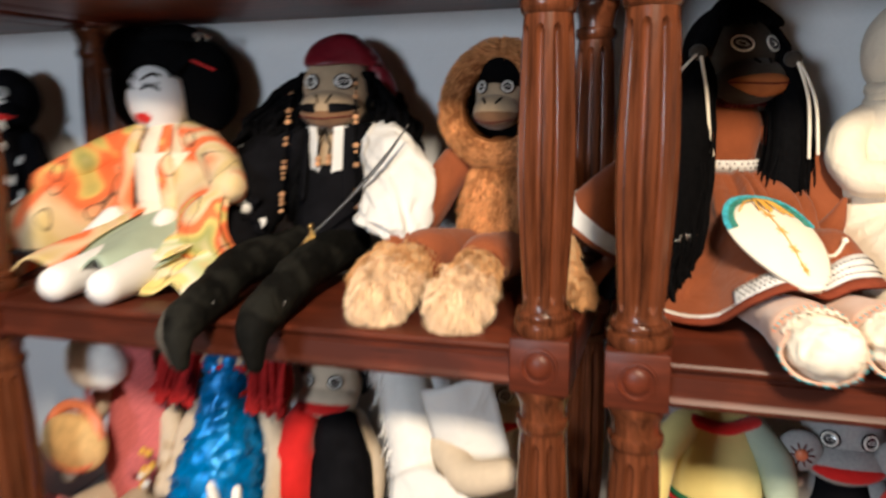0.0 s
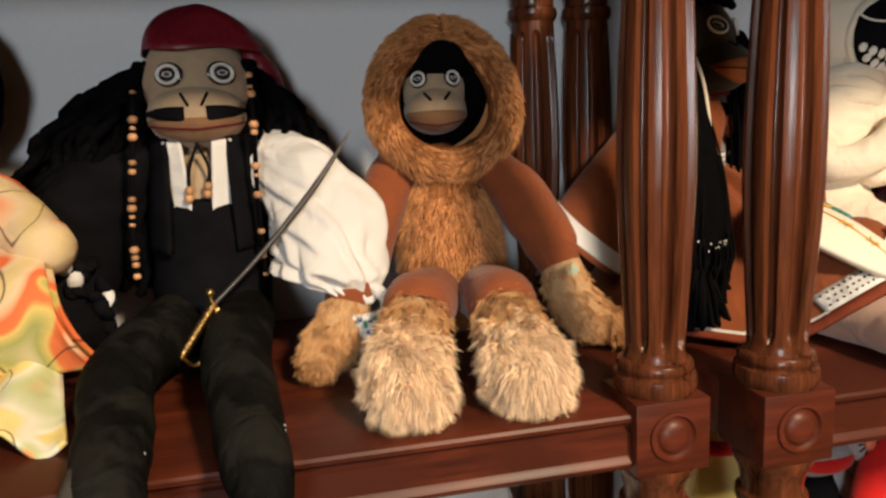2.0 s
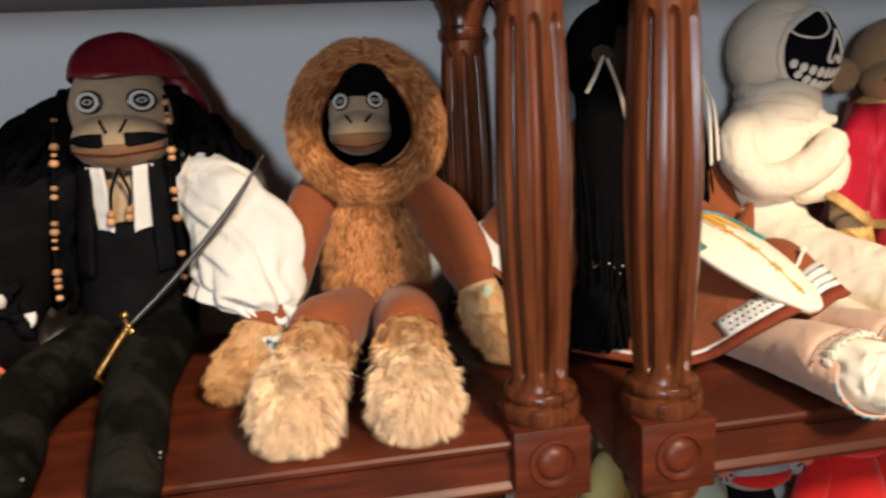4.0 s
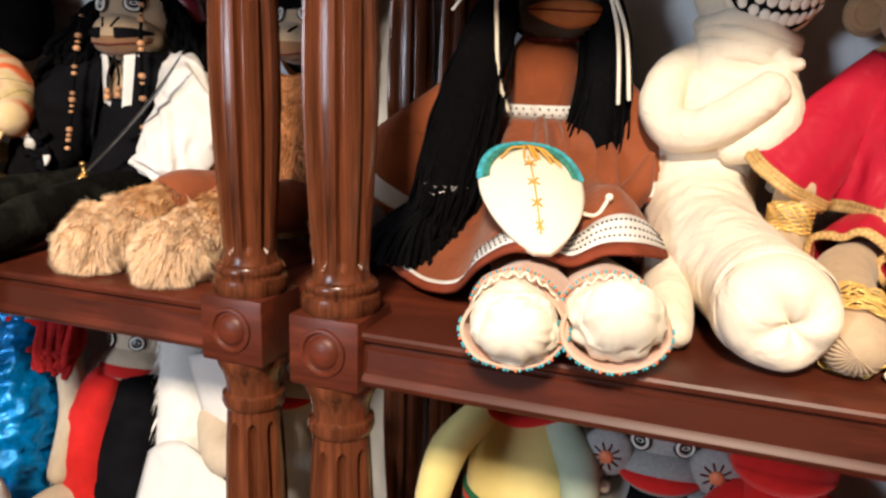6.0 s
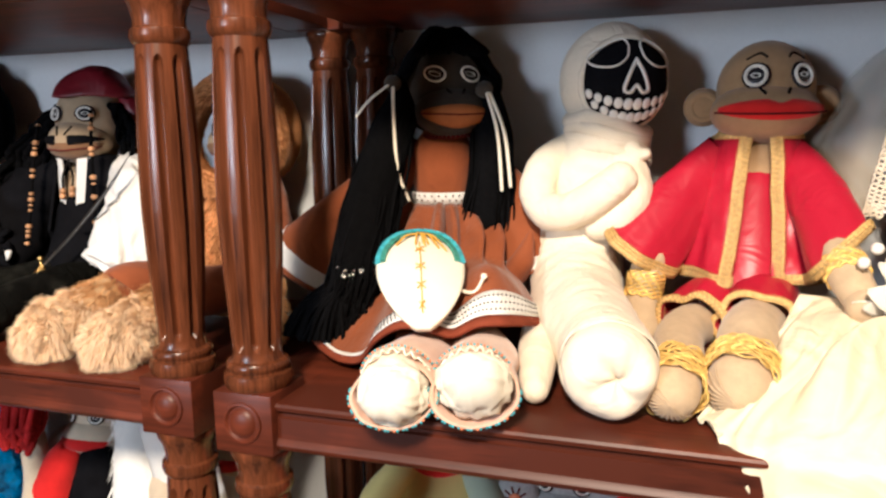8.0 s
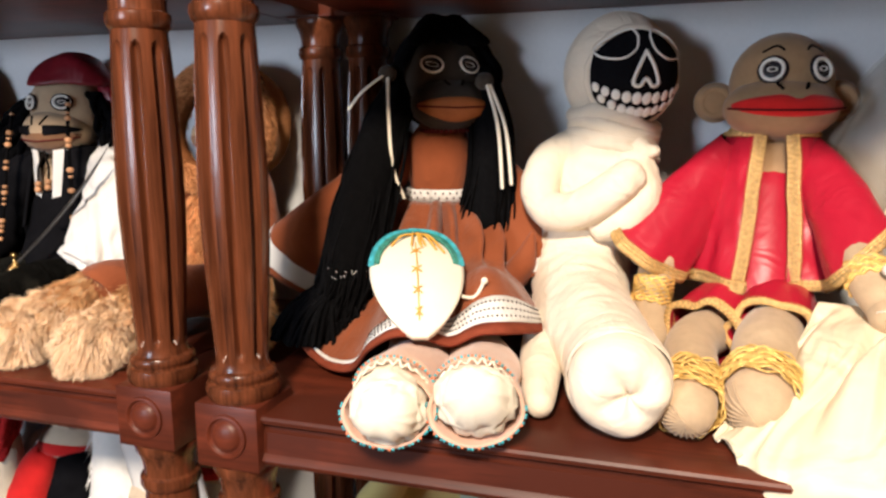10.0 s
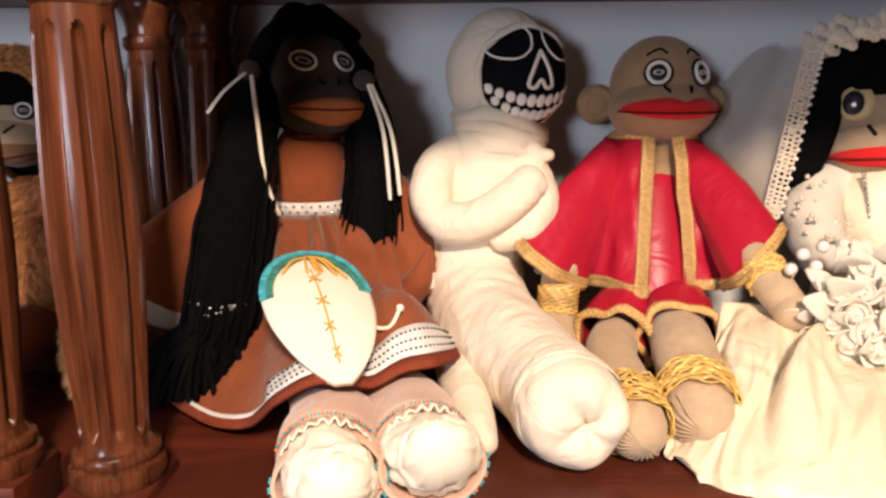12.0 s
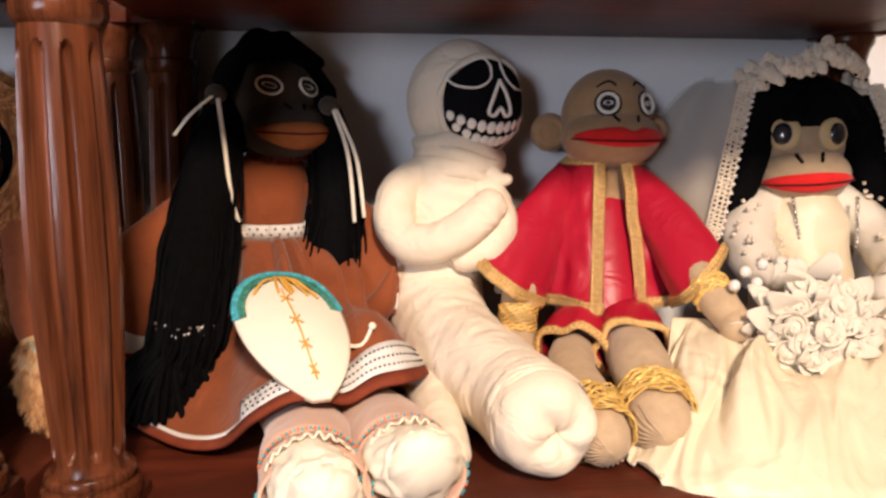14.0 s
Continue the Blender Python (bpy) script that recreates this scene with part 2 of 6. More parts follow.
def smooth_path(pts, k):
    pts = [Vector(p) for p in pts]
    if len(pts) < 3:
        return [pts[0].lerp(pts[-1], i / k) for i in range(k + 1)]
    out = []
    for i in range(len(pts) - 1):
        a, b, c, d = pts[max(i - 1, 0)], pts[i], pts[i + 1], pts[min(i + 2, len(pts) - 1)]
        for j in range(k):
            t = j / k
            out.append(0.5 * (2 * b + (c - a) * t + (2 * a - 5 * b + 4 * c - d) * t * t + (3 * b - a - 3 * c + d) * t ** 3))
    return out + [pts[-1]]


def smooth_vals(vals, k):
    return [p[0] for p in smooth_path([(v, 0, 0) for v in vals], k)]


def tube(s, pts, radii, key, n=14, k=5, squash=1.0, side=(1, 0, 0), round0=True, round1=True, wrinkle=0.0, freq=40.0, crumple=0.0):
    """A rounded, tapering tube along a smooth path; side is the direction of its full radius, squash flattens across it."""
    path = smooth_path(pts, k)
    rad = smooth_vals(radii if len(radii) > 1 else radii * 2, k) if len(radii) == len(pts) else [radii[0]] * len(path)
    if len(rad) != len(path):
        rad = [radii[0]] * len(path)
    rings = []
    last = Vector(side)
    m = len(path)
    for i in range(m):
        d = (path[min(i + 1, m - 1)] - path[max(i - 1, 0)])
        d = d.normalized() if d.length > 1e-9 else Vector((0, 0, 1))
        a = last - d * last.dot(d)
        if a.length < 1e-4:
            a = d.orthogonal()
        a.normalize()
        last = a
        b = d.cross(a)
        rings.append((path[i], a, b, d, max(rad[i], 1e-5)))
    full = []
    if round0:
        p, a, b, d, r = rings[0]
        full += [(p - d * r * min(squash, 1) * math.sin(q), a, b, r * math.cos(q)) for q in (1.45, 1.0, 0.5)]
    full += [(p, a, b, r) for p, a, b, d, r in rings]
    if round1:
        p, a, b, d, r = rings[-1]
        full += [(p + d * r * min(squash, 1) * math.sin(q), a, b, r * math.cos(q)) for q in (0.5, 1.0, 1.45)]
    verts, faces = [], []
    for p, a, b, r in full:
        for j in range(n):
            q = 2 * math.pi * j / n
            o = (a * math.cos(q) + b * math.sin(q) * squash) * r
            if wrinkle:
                o *= 1 + wrinkle * noise.noise((p + o) * freq)
            if crumple:
                o *= 1 + crumple * (0.5 - 2.2 * abs(noise.noise((p + o) * freq * 1.3)) - 0.9 * abs(noise.noise((p + o) * freq * 2.7)))
            verts.append(p + o)
    for i in range(len(full) - 1):
        for j in range(n):
            faces.append((i * n + j, i * n + (j + 1) % n, (i + 1) * n + (j + 1) % n, (i + 1) * n + j))
    faces.append(tuple(range(n))[::-1])
    faces.append(tuple((len(full) - 1) * n + j for j in range(n)))
    s.add(verts, faces, key)


def loft(s, secs, key, n=48, k=8, fold=None, inner=0.0, cap0=False, cap1=False):
    """Cloth or stuffing through sections (centre, half axis a, half axis b); fold(q, t) swells it, inner gives it a lining."""
    C, A, B = (smooth_path([sec[i] for sec in secs], k) for i in range(3))
    m = len(C)

    def ring_at(i, scale):
        out = []
        for j in range(n):
            q = 2 * math.pi * j / n
            w = scale * (1 + (fold(q, i / (m - 1)) if fold else 0.0))
            out.append(C[i] + (A[i] * math.cos(q) + B[i] * math.sin(q)) * w)
        return out
    verts = [p for i in range(m) for p in ring_at(i, 1.0)]
    faces = [(i * n + j, i * n + (j + 1) % n, (i + 1) * n + (j + 1) % n, (i + 1) * n + j) for i in range(m - 1) for j in range(n)]
    if inner:
        o = len(verts)
        verts += [p for i in range(m // 2, m) for p in ring_at(i, 1.0 - inner)]
        r = m - m // 2
        faces += [(o + i * n + j, o + (i + 1) * n + j, o + (i + 1) * n + (j + 1) % n, o + i * n + (j + 1) % n) for i in range(r - 1) for j in range(n)]
        faces += [((m - 1) * n + j, (m - 1) * n + (j + 1) % n, o + (r - 1) * n + (j + 1) % n, o + (r - 1) * n + j) for j in range(n)]
    for cap, i in ((cap0, 0), (cap1, m - 1)):
        if cap:
            d = (C[1] - C[0]) * -1 if i == 0 else C[-1] - C[-2]
            d = d.normalized() * min(A[i].length, B[i].length)
            o = len(verts)
            for f in (0.45, 0.8, 0.97):
                verts += [p.lerp(C[i], 1 - math.sqrt(1 - f * f)) + d * f * 0.8 for p in ring_at(i, 1.0)]
            last = [i * n + j for j in range(n)]
            for g in range(3):
                now = [o + g * n + j for j in range(n)]
                faces += [(last[j], last[(j + 1) % n], now[(j + 1) % n], now[j]) for j in range(n)]
                last = now
            faces.append(tuple(last))
    s.add(verts, faces, key)
    return C, A, B


def creased(seed, across=0.03, along_=9.0, lump=0.03):
    """Swelling of soft cloth: creases that run round it, and lumps."""
    return lambda q, t: across * (0.4 - abs(noise.noise(Vector((math.cos(q) * 1.1 + seed, math.sin(q) * 1.1, t * along_))))) * 2 + lump * noise.noise(Vector((math.cos(q) * 1.5, math.sin(q) * 1.5 + seed, t * 3)))


def draped(seed, folds=5, deep=0.10):
    """Swelling of hanging cloth: folds that deepen towards its free end."""
    return lambda q, t: deep * t * (noise.noise(Vector((math.cos(q) * folds * 0.4, math.sin(q) * folds * 0.4, seed + t * 0.9))) + 0.35 * math.sin(q * folds + 2.0 * t + seed)) + 0.04 * noise.noise(Vector((math.cos(q) * 2, math.sin(q) * 2, seed + t * 6)))


class Ball:
    """An ellipsoid with a face direction: az to the viewer's right, el up, in degrees."""

    def __init__(self, c, r, turn=0.0, tilt=0.0, lean=0.0):
        self.c, self.r = Vector(c), r
        self.rot = Euler((radians(tilt), radians(lean), radians(turn))).to_matrix()

    def at(self, az, el, out=0.0):
        a, e = radians(az), radians(el)
        d = Vector((math.sin(a) * math.cos(e), -math.cos(a) * math.cos(e), math.sin(e)))
        n = Vector((d.x / self.r[0], d.y / self.r[1], d.z / self.r[2])).normalized()
        return self.c + self.rot @ (Vector((d.x * self.r[0], d.y * self.r[1], d.z * self.r[2])) + n * out)

    def normal(self, az, el):
        return (self.at(az, el, 0.01) - self.at(az, el)).normalized()


def ball(s, b, key, nu=24, nv=16, wrinkle=0.0, freq=40.0):
    verts = [b.at(0, -90)]
    for i in range(1, nv):
        for j in range(nu):
            p = b.at(360 * j / nu, -90 + 180 * i / nv)
            if wrinkle:
                p = b.c + (p - b.c) * (1 + wrinkle * noise.noise(p * freq))
            verts.append(p)
    verts.append(b.at(0, 90))
    faces = [(0, 1 + (j + 1) % nu, 1 + j) for j in range(nu)]
    for i in range(nv - 2):
        for j in range(nu):
            a, c = 1 + i * nu + j, 1 + i * nu + (j + 1) % nu
            faces.append((a, c, c + nu, a + nu))
    t = len(verts) - 1
    faces += [(1 + (nv - 2) * nu + j, 1 + (nv - 2) * nu + (j + 1) % nu, t) for j in range(nu)]
    s.add(verts, faces, key)


def blob(s, c, r, key, n=8, turn=0, tilt=0, lean=0, wrinkle=0.0, freq=40.0):
    r = (r, r, r) if not isinstance(r, tuple) else r
    ball(s, Ball(c, r, turn, tilt, lean), key, n, max(4, n * 2 // 3), wrinkle, freq)


def patch(s, b, low, high, az0, az1, key, out=0.0008, nu=20, nv=6, thick=0.0):
    """A piece sewn on a ball between two curves low(u) and high(u) of elevation."""
    verts, faces = [], []
    for i in range(nu + 1):
        u = i / nu
        az = az0 + (az1 - az0) * u
        lo, hi = low(u), high(u)
        for j in range(nv + 1):
            v = j / nv
            edge = min(u, 1 - u, v, 1 - v)
            puff = thick * math.sqrt(min(1, max(0.0, edge) * 5))
            verts.append(b.at(az, lo + (hi - lo) * v, out + puff - (0.0012 if edge == 0 and thick else 0)))
    for i in range(nu):
        for j in range(nv):
            a = i * (nv + 1) + j
            faces.append((a, a + nv + 1, a + nv + 2, a + 1))
    s.add(verts, faces, key)


def stroke(s, b, angles, r, key, out=0.0006, k=4, n=6):
    tube(s, [b.at(az, el, out) for az, el in angles], [r], key, n=n, k=k)


def ring(s, c, normal, big, small, key, nu=24, nv=8, oval=1.0, up=(0, 0, 1)):
    w = Vector(normal).normalized()
    a = Vector(up) - w * Vector(up).dot(w)
    a.normalize()
    b = w.cross(a)
    verts, faces = [], []
    for i in range(nu):
        q = 2 * math.pi * i / nu
        d = b * math.cos(q) + a * math.sin(q) * oval
        for j in range(nv):
            h = 2 * math.pi * j / nv
            verts.append(Vector(c) + d * (big + small * math.cos(h)) + w * small * math.sin(h))
    for i in range(nu):
        for j in range(nv):
            faces.append((i * nv + j, ((i + 1) % nu) * nv + j, ((i + 1) % nu) * nv + (j + 1) % nv, i * nv + (j + 1) % nv))
    s.add(verts, faces, key)


def button_eye(s, b, az, el, r, rim, core, oval=0.75):
    p, w = b.at(az, el, 0.001), b.normal(az, el)
    disc = Ball(p, (r, 0.0025, r * oval))
    disc.rot = w.to_track_quat("-Y", "Z").to_matrix()
    ball(s, disc, core, 20, 8)
    ring(s, p + w * 0.0020, w, r * 0.70, r * 0.13, rim, 28, 8, oval)
    ring(s, p + w * 0.0024, w, r * 0.30, r * 0.06, rim, 16, 6, 0.5)


def sheet(s, f, nu, nv, key, thick=0.0015, u0=0.0, u1=1.0, v0=0.0, v1=1.0, lift=0.0):
    """Cloth with thickness over f(u, v)."""
    P = [[Vector(f(u0 + (u1 - u0) * i / nu, v0 + (v1 - v0) * j / nv)) for j in range(nv + 1)] for i in range(nu + 1)]
    top, low = [], []
    for i in range(nu + 1):
        for j in range(nv + 1):
            du = P[min(i + 1, nu)][j] - P[max(i - 1, 0)][j]
            dv = P[i][min(j + 1, nv)] - P[i][max(j - 1, 0)]
            n = du.cross(dv)
            n = n.normalized() if n.length > 1e-12 else Vector((0, -1, 0))
            top.append(P[i][j] + n * (lift + thick / 2))
            low.append(P[i][j] + n * (lift - thick / 2))
    N = len(top)
    idx = lambda i, j: i * (nv + 1) + j
    faces = []
    for i in range(nu):
        for j in range(nv):
            faces.append((idx(i, j), idx(i + 1, j), idx(i + 1, j + 1), idx(i, j + 1)))
            faces.append((N + idx(i, j), N + idx(i, j + 1), N + idx(i + 1, j + 1), N + idx(i + 1, j)))
    rim = [idx(i, 0) for i in range(nu)] + [idx(nu, j) for j in range(nv)] + [idx(i, nv) for i in range(nu, 0, -1)] + [idx(0, j) for j in range(nv, 0, -1)]
    for a, b in zip(rim, rim[1:] + rim[:1]):
        faces.append((a, N + a, N + b, b))
    s.add(top + low, faces, key)


def along(pts, u):
    """The point at u of a smooth path through pts."""
    n = len(pts) - 1
    x = min(max(u, 0.0), 0.99999) * n
    i = int(x)
    t = x - i
    a, b, c, d = (Vector(pts[j]) for j in (max(i - 1, 0), i, i + 1, min(i + 2, n)))
    return 0.5 * (2 * b + (c - a) * t + (2 * a - 5 * b + 4 * c - d) * t * t + (3 * b - a - 3 * c + d) * t ** 3)


def hair(s, roots, key, length, width, droop=0.3, spread=0.35, rng=None, clump=0.5):
    """Fur: thin curved blades from (place, direction) roots."""
    for p, d in roots:
        p, d = Vector(p), Vector(d).normalized()
        d = (d + noise.noise_vector(p * 110) * clump + Vector((rng.uniform(-1, 1), rng.uniform(-1, 1), rng.uniform(-1, 1))) * spread).normalized()
        L = length * rng.uniform(0.6, 1.25)
        w = d.cross(Vector((rng.uniform(-1, 1), rng.uniform(-1, 1), rng.uniform(-1, 1)))).normalized() * width
        m = p + d * L * 0.55
        e = p + d * L + Vector((0, 0, -1)) * L * droop
        s.add([p - w, p + w, m + w * 0.8, m - w * 0.8, e], [(0, 1, 2, 3), (3, 2, 4)], key)


def braid(s, pts, width, key, out=(0, -1, 0), amp=0.5, per=0.0046, r=0.0010, k=6):
    """Looped metallic braid along a path: a band with two waving cords."""
    path = smooth_path(pts, k)
    o = Vector(out).normalized()
    total = sum((b - a).length for a, b in zip(path, path[1:]))
    n = max(2, int(total / per * 4))
    P = [along(path, i / n) for i in range(n + 1)]
    for sign in (1, -1):
        w = []
        for i, p in enumerate(P):
            d = (P[min(i + 1, n)] - P[max(i - 1, 0)]).normalized()
            x = d.cross(o).normalized()
            w.append(p + x * width * 0.5 * math.sin(i * math.pi / 2 + (0 if sign > 0 else math.pi)) + o * 0.0006 * (1 + (i % 2)))
        tube(s, w, [r], key, n=5, k=1, round0=False, round1=False)
    for side in (-0.36, 0.0, 0.36):
        line = []
        for i, p in enumerate(P):
            d = (P[min(i + 1, n)] - P[max(i - 1, 0)]).normalized()
            line.append(p + d.cross(o).normalized() * width * side + o * 0.0004)
        tube(s, line, [r * 1.1], key, n=5, k=1, round0=False, round1=False)


# ---- room ----
def box_into(s, lo, hi, key, bevel=0.0):
    bm = bmesh.new()
    bmesh.ops.create_cube(bm, size=1)
    lo, hi = Vector(lo), Vector(hi)
    for v in bm.verts:
        v.co = Vector([lo[i] + (v.co[i] + 0.5) * (hi[i] - lo[i]) for i in range(3)])
    if bevel:
        bmesh.ops.bevel(bm, geom=bm.edges[:], offset=bevel, segments=2, affect="EDGES", profile=0.5)
    bm.verts.index_update()
    s.add([v.co.copy() for v in bm.verts], [[v.index for v in f.verts] for f in bm.faces], key)
    bm.free()


def flat(ob):
    ob.data.polygons.foreach_set("use_smooth", [False] * len(ob.data.polygons))
    return ob


WALL_Y = 0.363


def room_piece(name, lo, hi, key, label, category):
    s = Shape()
    box_into(s, lo, hi, key)
    return flat(s.thing(name, tuple((a + b) / 2 for a, b in zip(lo, hi)), label, category, kind="structure"))


room_piece("wall_north", (-2.6, WALL_Y, 0), (2.6, WALL_Y + 0.12, 2.6), "wall", "pale grey blue painted wall behind the shelves", "wall")
# unseen walls, coloured darker than the back wall to deepen the shade
room_piece("wall_east", (2.6, -3.2, 0), (2.72, WALL_Y + 0.12, 2.6), "low_bounce_wall", "unseen side wall of the room, beige darkened to cut bounced light", "wall")
room_piece("wall_west", (-2.72, -3.2, 0), (-2.6, WALL_Y + 0.12, 2.6), "low_bounce_wall", "unseen side wall of the room, beige darkened to cut bounced light", "wall")
room_piece("wall_south", (-2.72, -3.32, 0), (2.72, -3.2, 2.6), "low_bounce_wall", "unseen wall across the room, beige darkened to cut bounced light", "wall")
room_piece("floor", (-2.72, -3.32, -0.1), (2.72, WALL_Y + 0.12, 0), "floor", "brown wooden floor of the room", "floor")
room_piece("ceiling", (-2.72, -3.32, 2.6), (2.72, WALL_Y + 0.12, 2.7), "ceiling", "plain white painted ceiling", "ceiling")

# ---- shelf units ----
SHELF_TOP, PITCH = 1.185, 0.395
LEVELS = [SHELF_TOP + PITCH * i for i in (-2, -1, 0, 1)]


def post_mesh(z0, z1):
    """A turned, fluted post between two blocks, slim at the foot and swelling upwards; its axis at x = y = 0."""
    h = z1 - z0
    prof = [(0.0, 0.0280), (0.003, 0.0296), (0.008, 0.0302), (0.013, 0.0292), (0.0145, 0.0262), (0.0160, 0.0262), (0.0175, 0.0274), (0.0205, 0.0276), (0.0232, 0.0262), (0.0248, 0.0226),
            (0.030, 0.0208), (0.05, 0.0218), (0.08, 0.0238), (0.115, 0.0258), (0.150, 0.0271), (0.185, 0.0270), (0.22, 0.0260), (0.255, 0.0246), (h - 0.060, 0.0232),
            (h - 0.046, 0.0222), (h - 0.044, 0.0245), (h - 0.039, 0.0262), (h - 0.033, 0.0256), (h - 0.031, 0.0226), (h - 0.024, 0.0224), (h - 0.014, 0.0246), (h - 0.008, 0.0280), (h - 0.003, 0.0290), (h, 0.0285)]
    fine = []
    for (a, ra), (b, rb) in zip(prof, prof[1:]):
        k = 8 if b - a > 0.012 else 1
        fine += [(a + (b - a) * i / k, ra + (rb - ra) * i / k) for i in range(k)]
    fine.append(prof[-1])
    s, n, flutes = Shape(), 162, 9
    verts, faces = [], []
    g0, g1 = 0.034, h - 0.056
    for z, r in fine:
        d = min(z - g0, g1 - z)
        f = math.sqrt(max(0.0, 1 - (1 - min(1.0, d / 0.0065)) ** 2)) if d > 0 else 0.0
        for j in range(n):
            q = 2 * math.pi * j / n
            c = abs(((q * flutes / (2 * math.pi)) % 1.0) - 0.5) * 2
            half = 0.47 * f
            rr = r
            if half > 0.05 and c < half:
                rr = r - 0.0058 * f * math.sqrt(1 - (c / half) ** 2)
            verts.append((rr * math.cos(q), rr * math.sin(q), z0 + z))
    for i in range(len(fine) - 1):
        for j in range(n):
            faces.append((i * n + j, i * n + (j + 1) % n, (i + 1) * n + (j + 1) % n, (i + 1) * n + j))
    s.add(verts, faces, "wood_up")
    return s


def block_shape(z):
    """The square block at a shelf, with a turned boss on its front."""
    s = Shape()
    box_into(s, (-0.0285, -0.0285, z - 0.046), (0.0285, 0.0285, z + 0.008), "wood", 0.0015)
    verts, faces = [], []
    prof = [(0.0185, 0.0), (0.0180, 0.0022), (0.0160, 0.0026), (0.0145, 0.0004), (0.0132, -0.0006), (0.0122, 0.0010), (0.0100, 0.0030), (0.006, 0.0044), (0.002, 0.0050), (0.0, 0.0050)]
    n = 32
    for r, y in prof:
        for j in range(n):
            q = 2 * math.pi * j / n
            verts.append((r * math.cos(q), -0.0283 - y, z - 0.018 + r * math.sin(q)))
    for i in range(len(prof) - 1):
        for j in range(n):
            faces.append((i * n + j, i * n + (j + 1) % n, (i + 1) * n + (j + 1) % n, (i + 1) * n + j))
    s.add(verts, faces, "wood")
    return s


def board_shape(x0, x1, y0, y1, z):
    """A shelf board with a moulded front edge, z at its top."""
    prof = [(y1, z), (y0 + 0.004, z), (y0 + 0.0012, z - 0.0008), (y0, z - 0.003), (y0 + 0.0006, z - 0.0062), (y0 + 0.004, z - 0.0082), (y0 + 0.0062, z - 0.010), (y0 + 0.0062, z - 0.0125),
            (y0 + 0.0035, z - 0.0140), (y0 + 0.0030, z - 0.0320), (y0 + 0.0008, z - 0.0345), (y0 - 0.0005, z - 0.0370), (y0 + 0.0005, z - 0.0400), (y0 + 0.0035, z - 0.0425), (y0 + 0.02, z - 0.0430),
            (y0 + 0.021, z - 0.0440), (y1, z - 0.0440)]
    s = Shape()
    n, k = len(prof), 24
    verts = [(x0 + (x1 - x0) * i / k, y, zz) for i in range(k + 1) for y, zz in prof]
    faces = [(i * n + j, i * n + (j + 1) % n, (i + 1) * n + (j + 1) % n, (i + 1) * n + j) for i in range(k) for j in range(n)]
    faces += [tuple(range(n))[::-1], tuple(k * n + j for j in range(n))]
    s.add(verts, faces, "wood")
    return s


def shelf_unit(x0, x1, front, label):
    """x0, x1: the posts' axes; front: the front face of the blocks."""
    root = tagged(new("shelf_unit"), label, "shelf unit", "row of shelf units")
    root.location = (x0, front, 0)
    yf, yb = front + 0.0285, WALL_Y - 0.033
    for z in LEVELS:
        b = board_shape(x0 + 0.0285, x1 - 0.0285, front + 0.006, WALL_Y - 0.004, z).part("shelf_board", root)
        flat_edges(b)
    for x, w in ((x0, 1), (x1, -1)):
        s = Shape()
        for i, z in enumerate(LEVELS):
            s = Shape()
            a, b, c = x + w * 0.0285, x - w * 0.0283, x + w * 0.0142
            box_into(s, (min(a, b), yf + 0.0288, z - 0.0435), (max(a, b), yb - 0.0288, z - 0.0005), "wood", 0.001)
            box_into(s, (min(a, c), yb - 0.0286, z - 0.0435), (max(a, c), WALL_Y - 0.004, z - 0.0005), "wood", 0.001)
            flat_edges(s.part("side_rail", root))
    posts, blocks = {}, {}
    for x, y in ((x0, yf), (x1, yf), (x0 - 0.0145, yb), (x1 + 0.0145, yb)):
        for i, z in enumerate(LEVELS):
            if i not in blocks:
                blocks[i] = block_shape(z).mesh("block", (0, 0, 0))
            ob = new("block", blocks[i])
            flat_edges(ob)
            ob.parent = root
            ob.location = (x - x0, y - front, 0)
            z0 = 0.0 if i == 0 else LEVELS[i - 1] + 0.008
            if z0 not in posts:
                posts[z0] = post_mesh(z0, z - 0.046).mesh("post", (0, 0, 0))
                posts[z0].set_sharp_from_angle(angle=radians(38))
            ob = new("post", posts[z0])
            ob.parent = root
            ob.location = (x - x0, y - front, 0)
    return root


def flat_edges(ob):
    me = ob.data
    if hasattr(me, "set_sharp_from_angle"):
        me.set_sharp_from_angle(angle=radians(32))


shelf_unit(-0.730, -0.045, 0.007, "carved mahogany shelf unit with fluted posts, full of dolls")
shelf_unit(0.045, 0.730, -0.007, "carved mahogany shelf unit standing beside its twin, full of dolls")
shelf_unit(-1.505, -0.820, 0.004, "carved mahogany shelf unit at the far end of the row")

# ceiling lamp that lights the shelves
s = Shape()
tube(s, [(0.42, -1.55, 2.585), (0.42, -1.55, 2.54), (0.42, -1.55, 2.51)], [0.06, 0.2, 0.22], "lampglass", n=32, round1=False)
s.thing("ceiling_lamp", (0.42, -1.55, 2.60), "round opal glass lamp fixed to the ceiling", "ceiling lamp")


# ---- dolls ----
S0 = SHELF_TOP


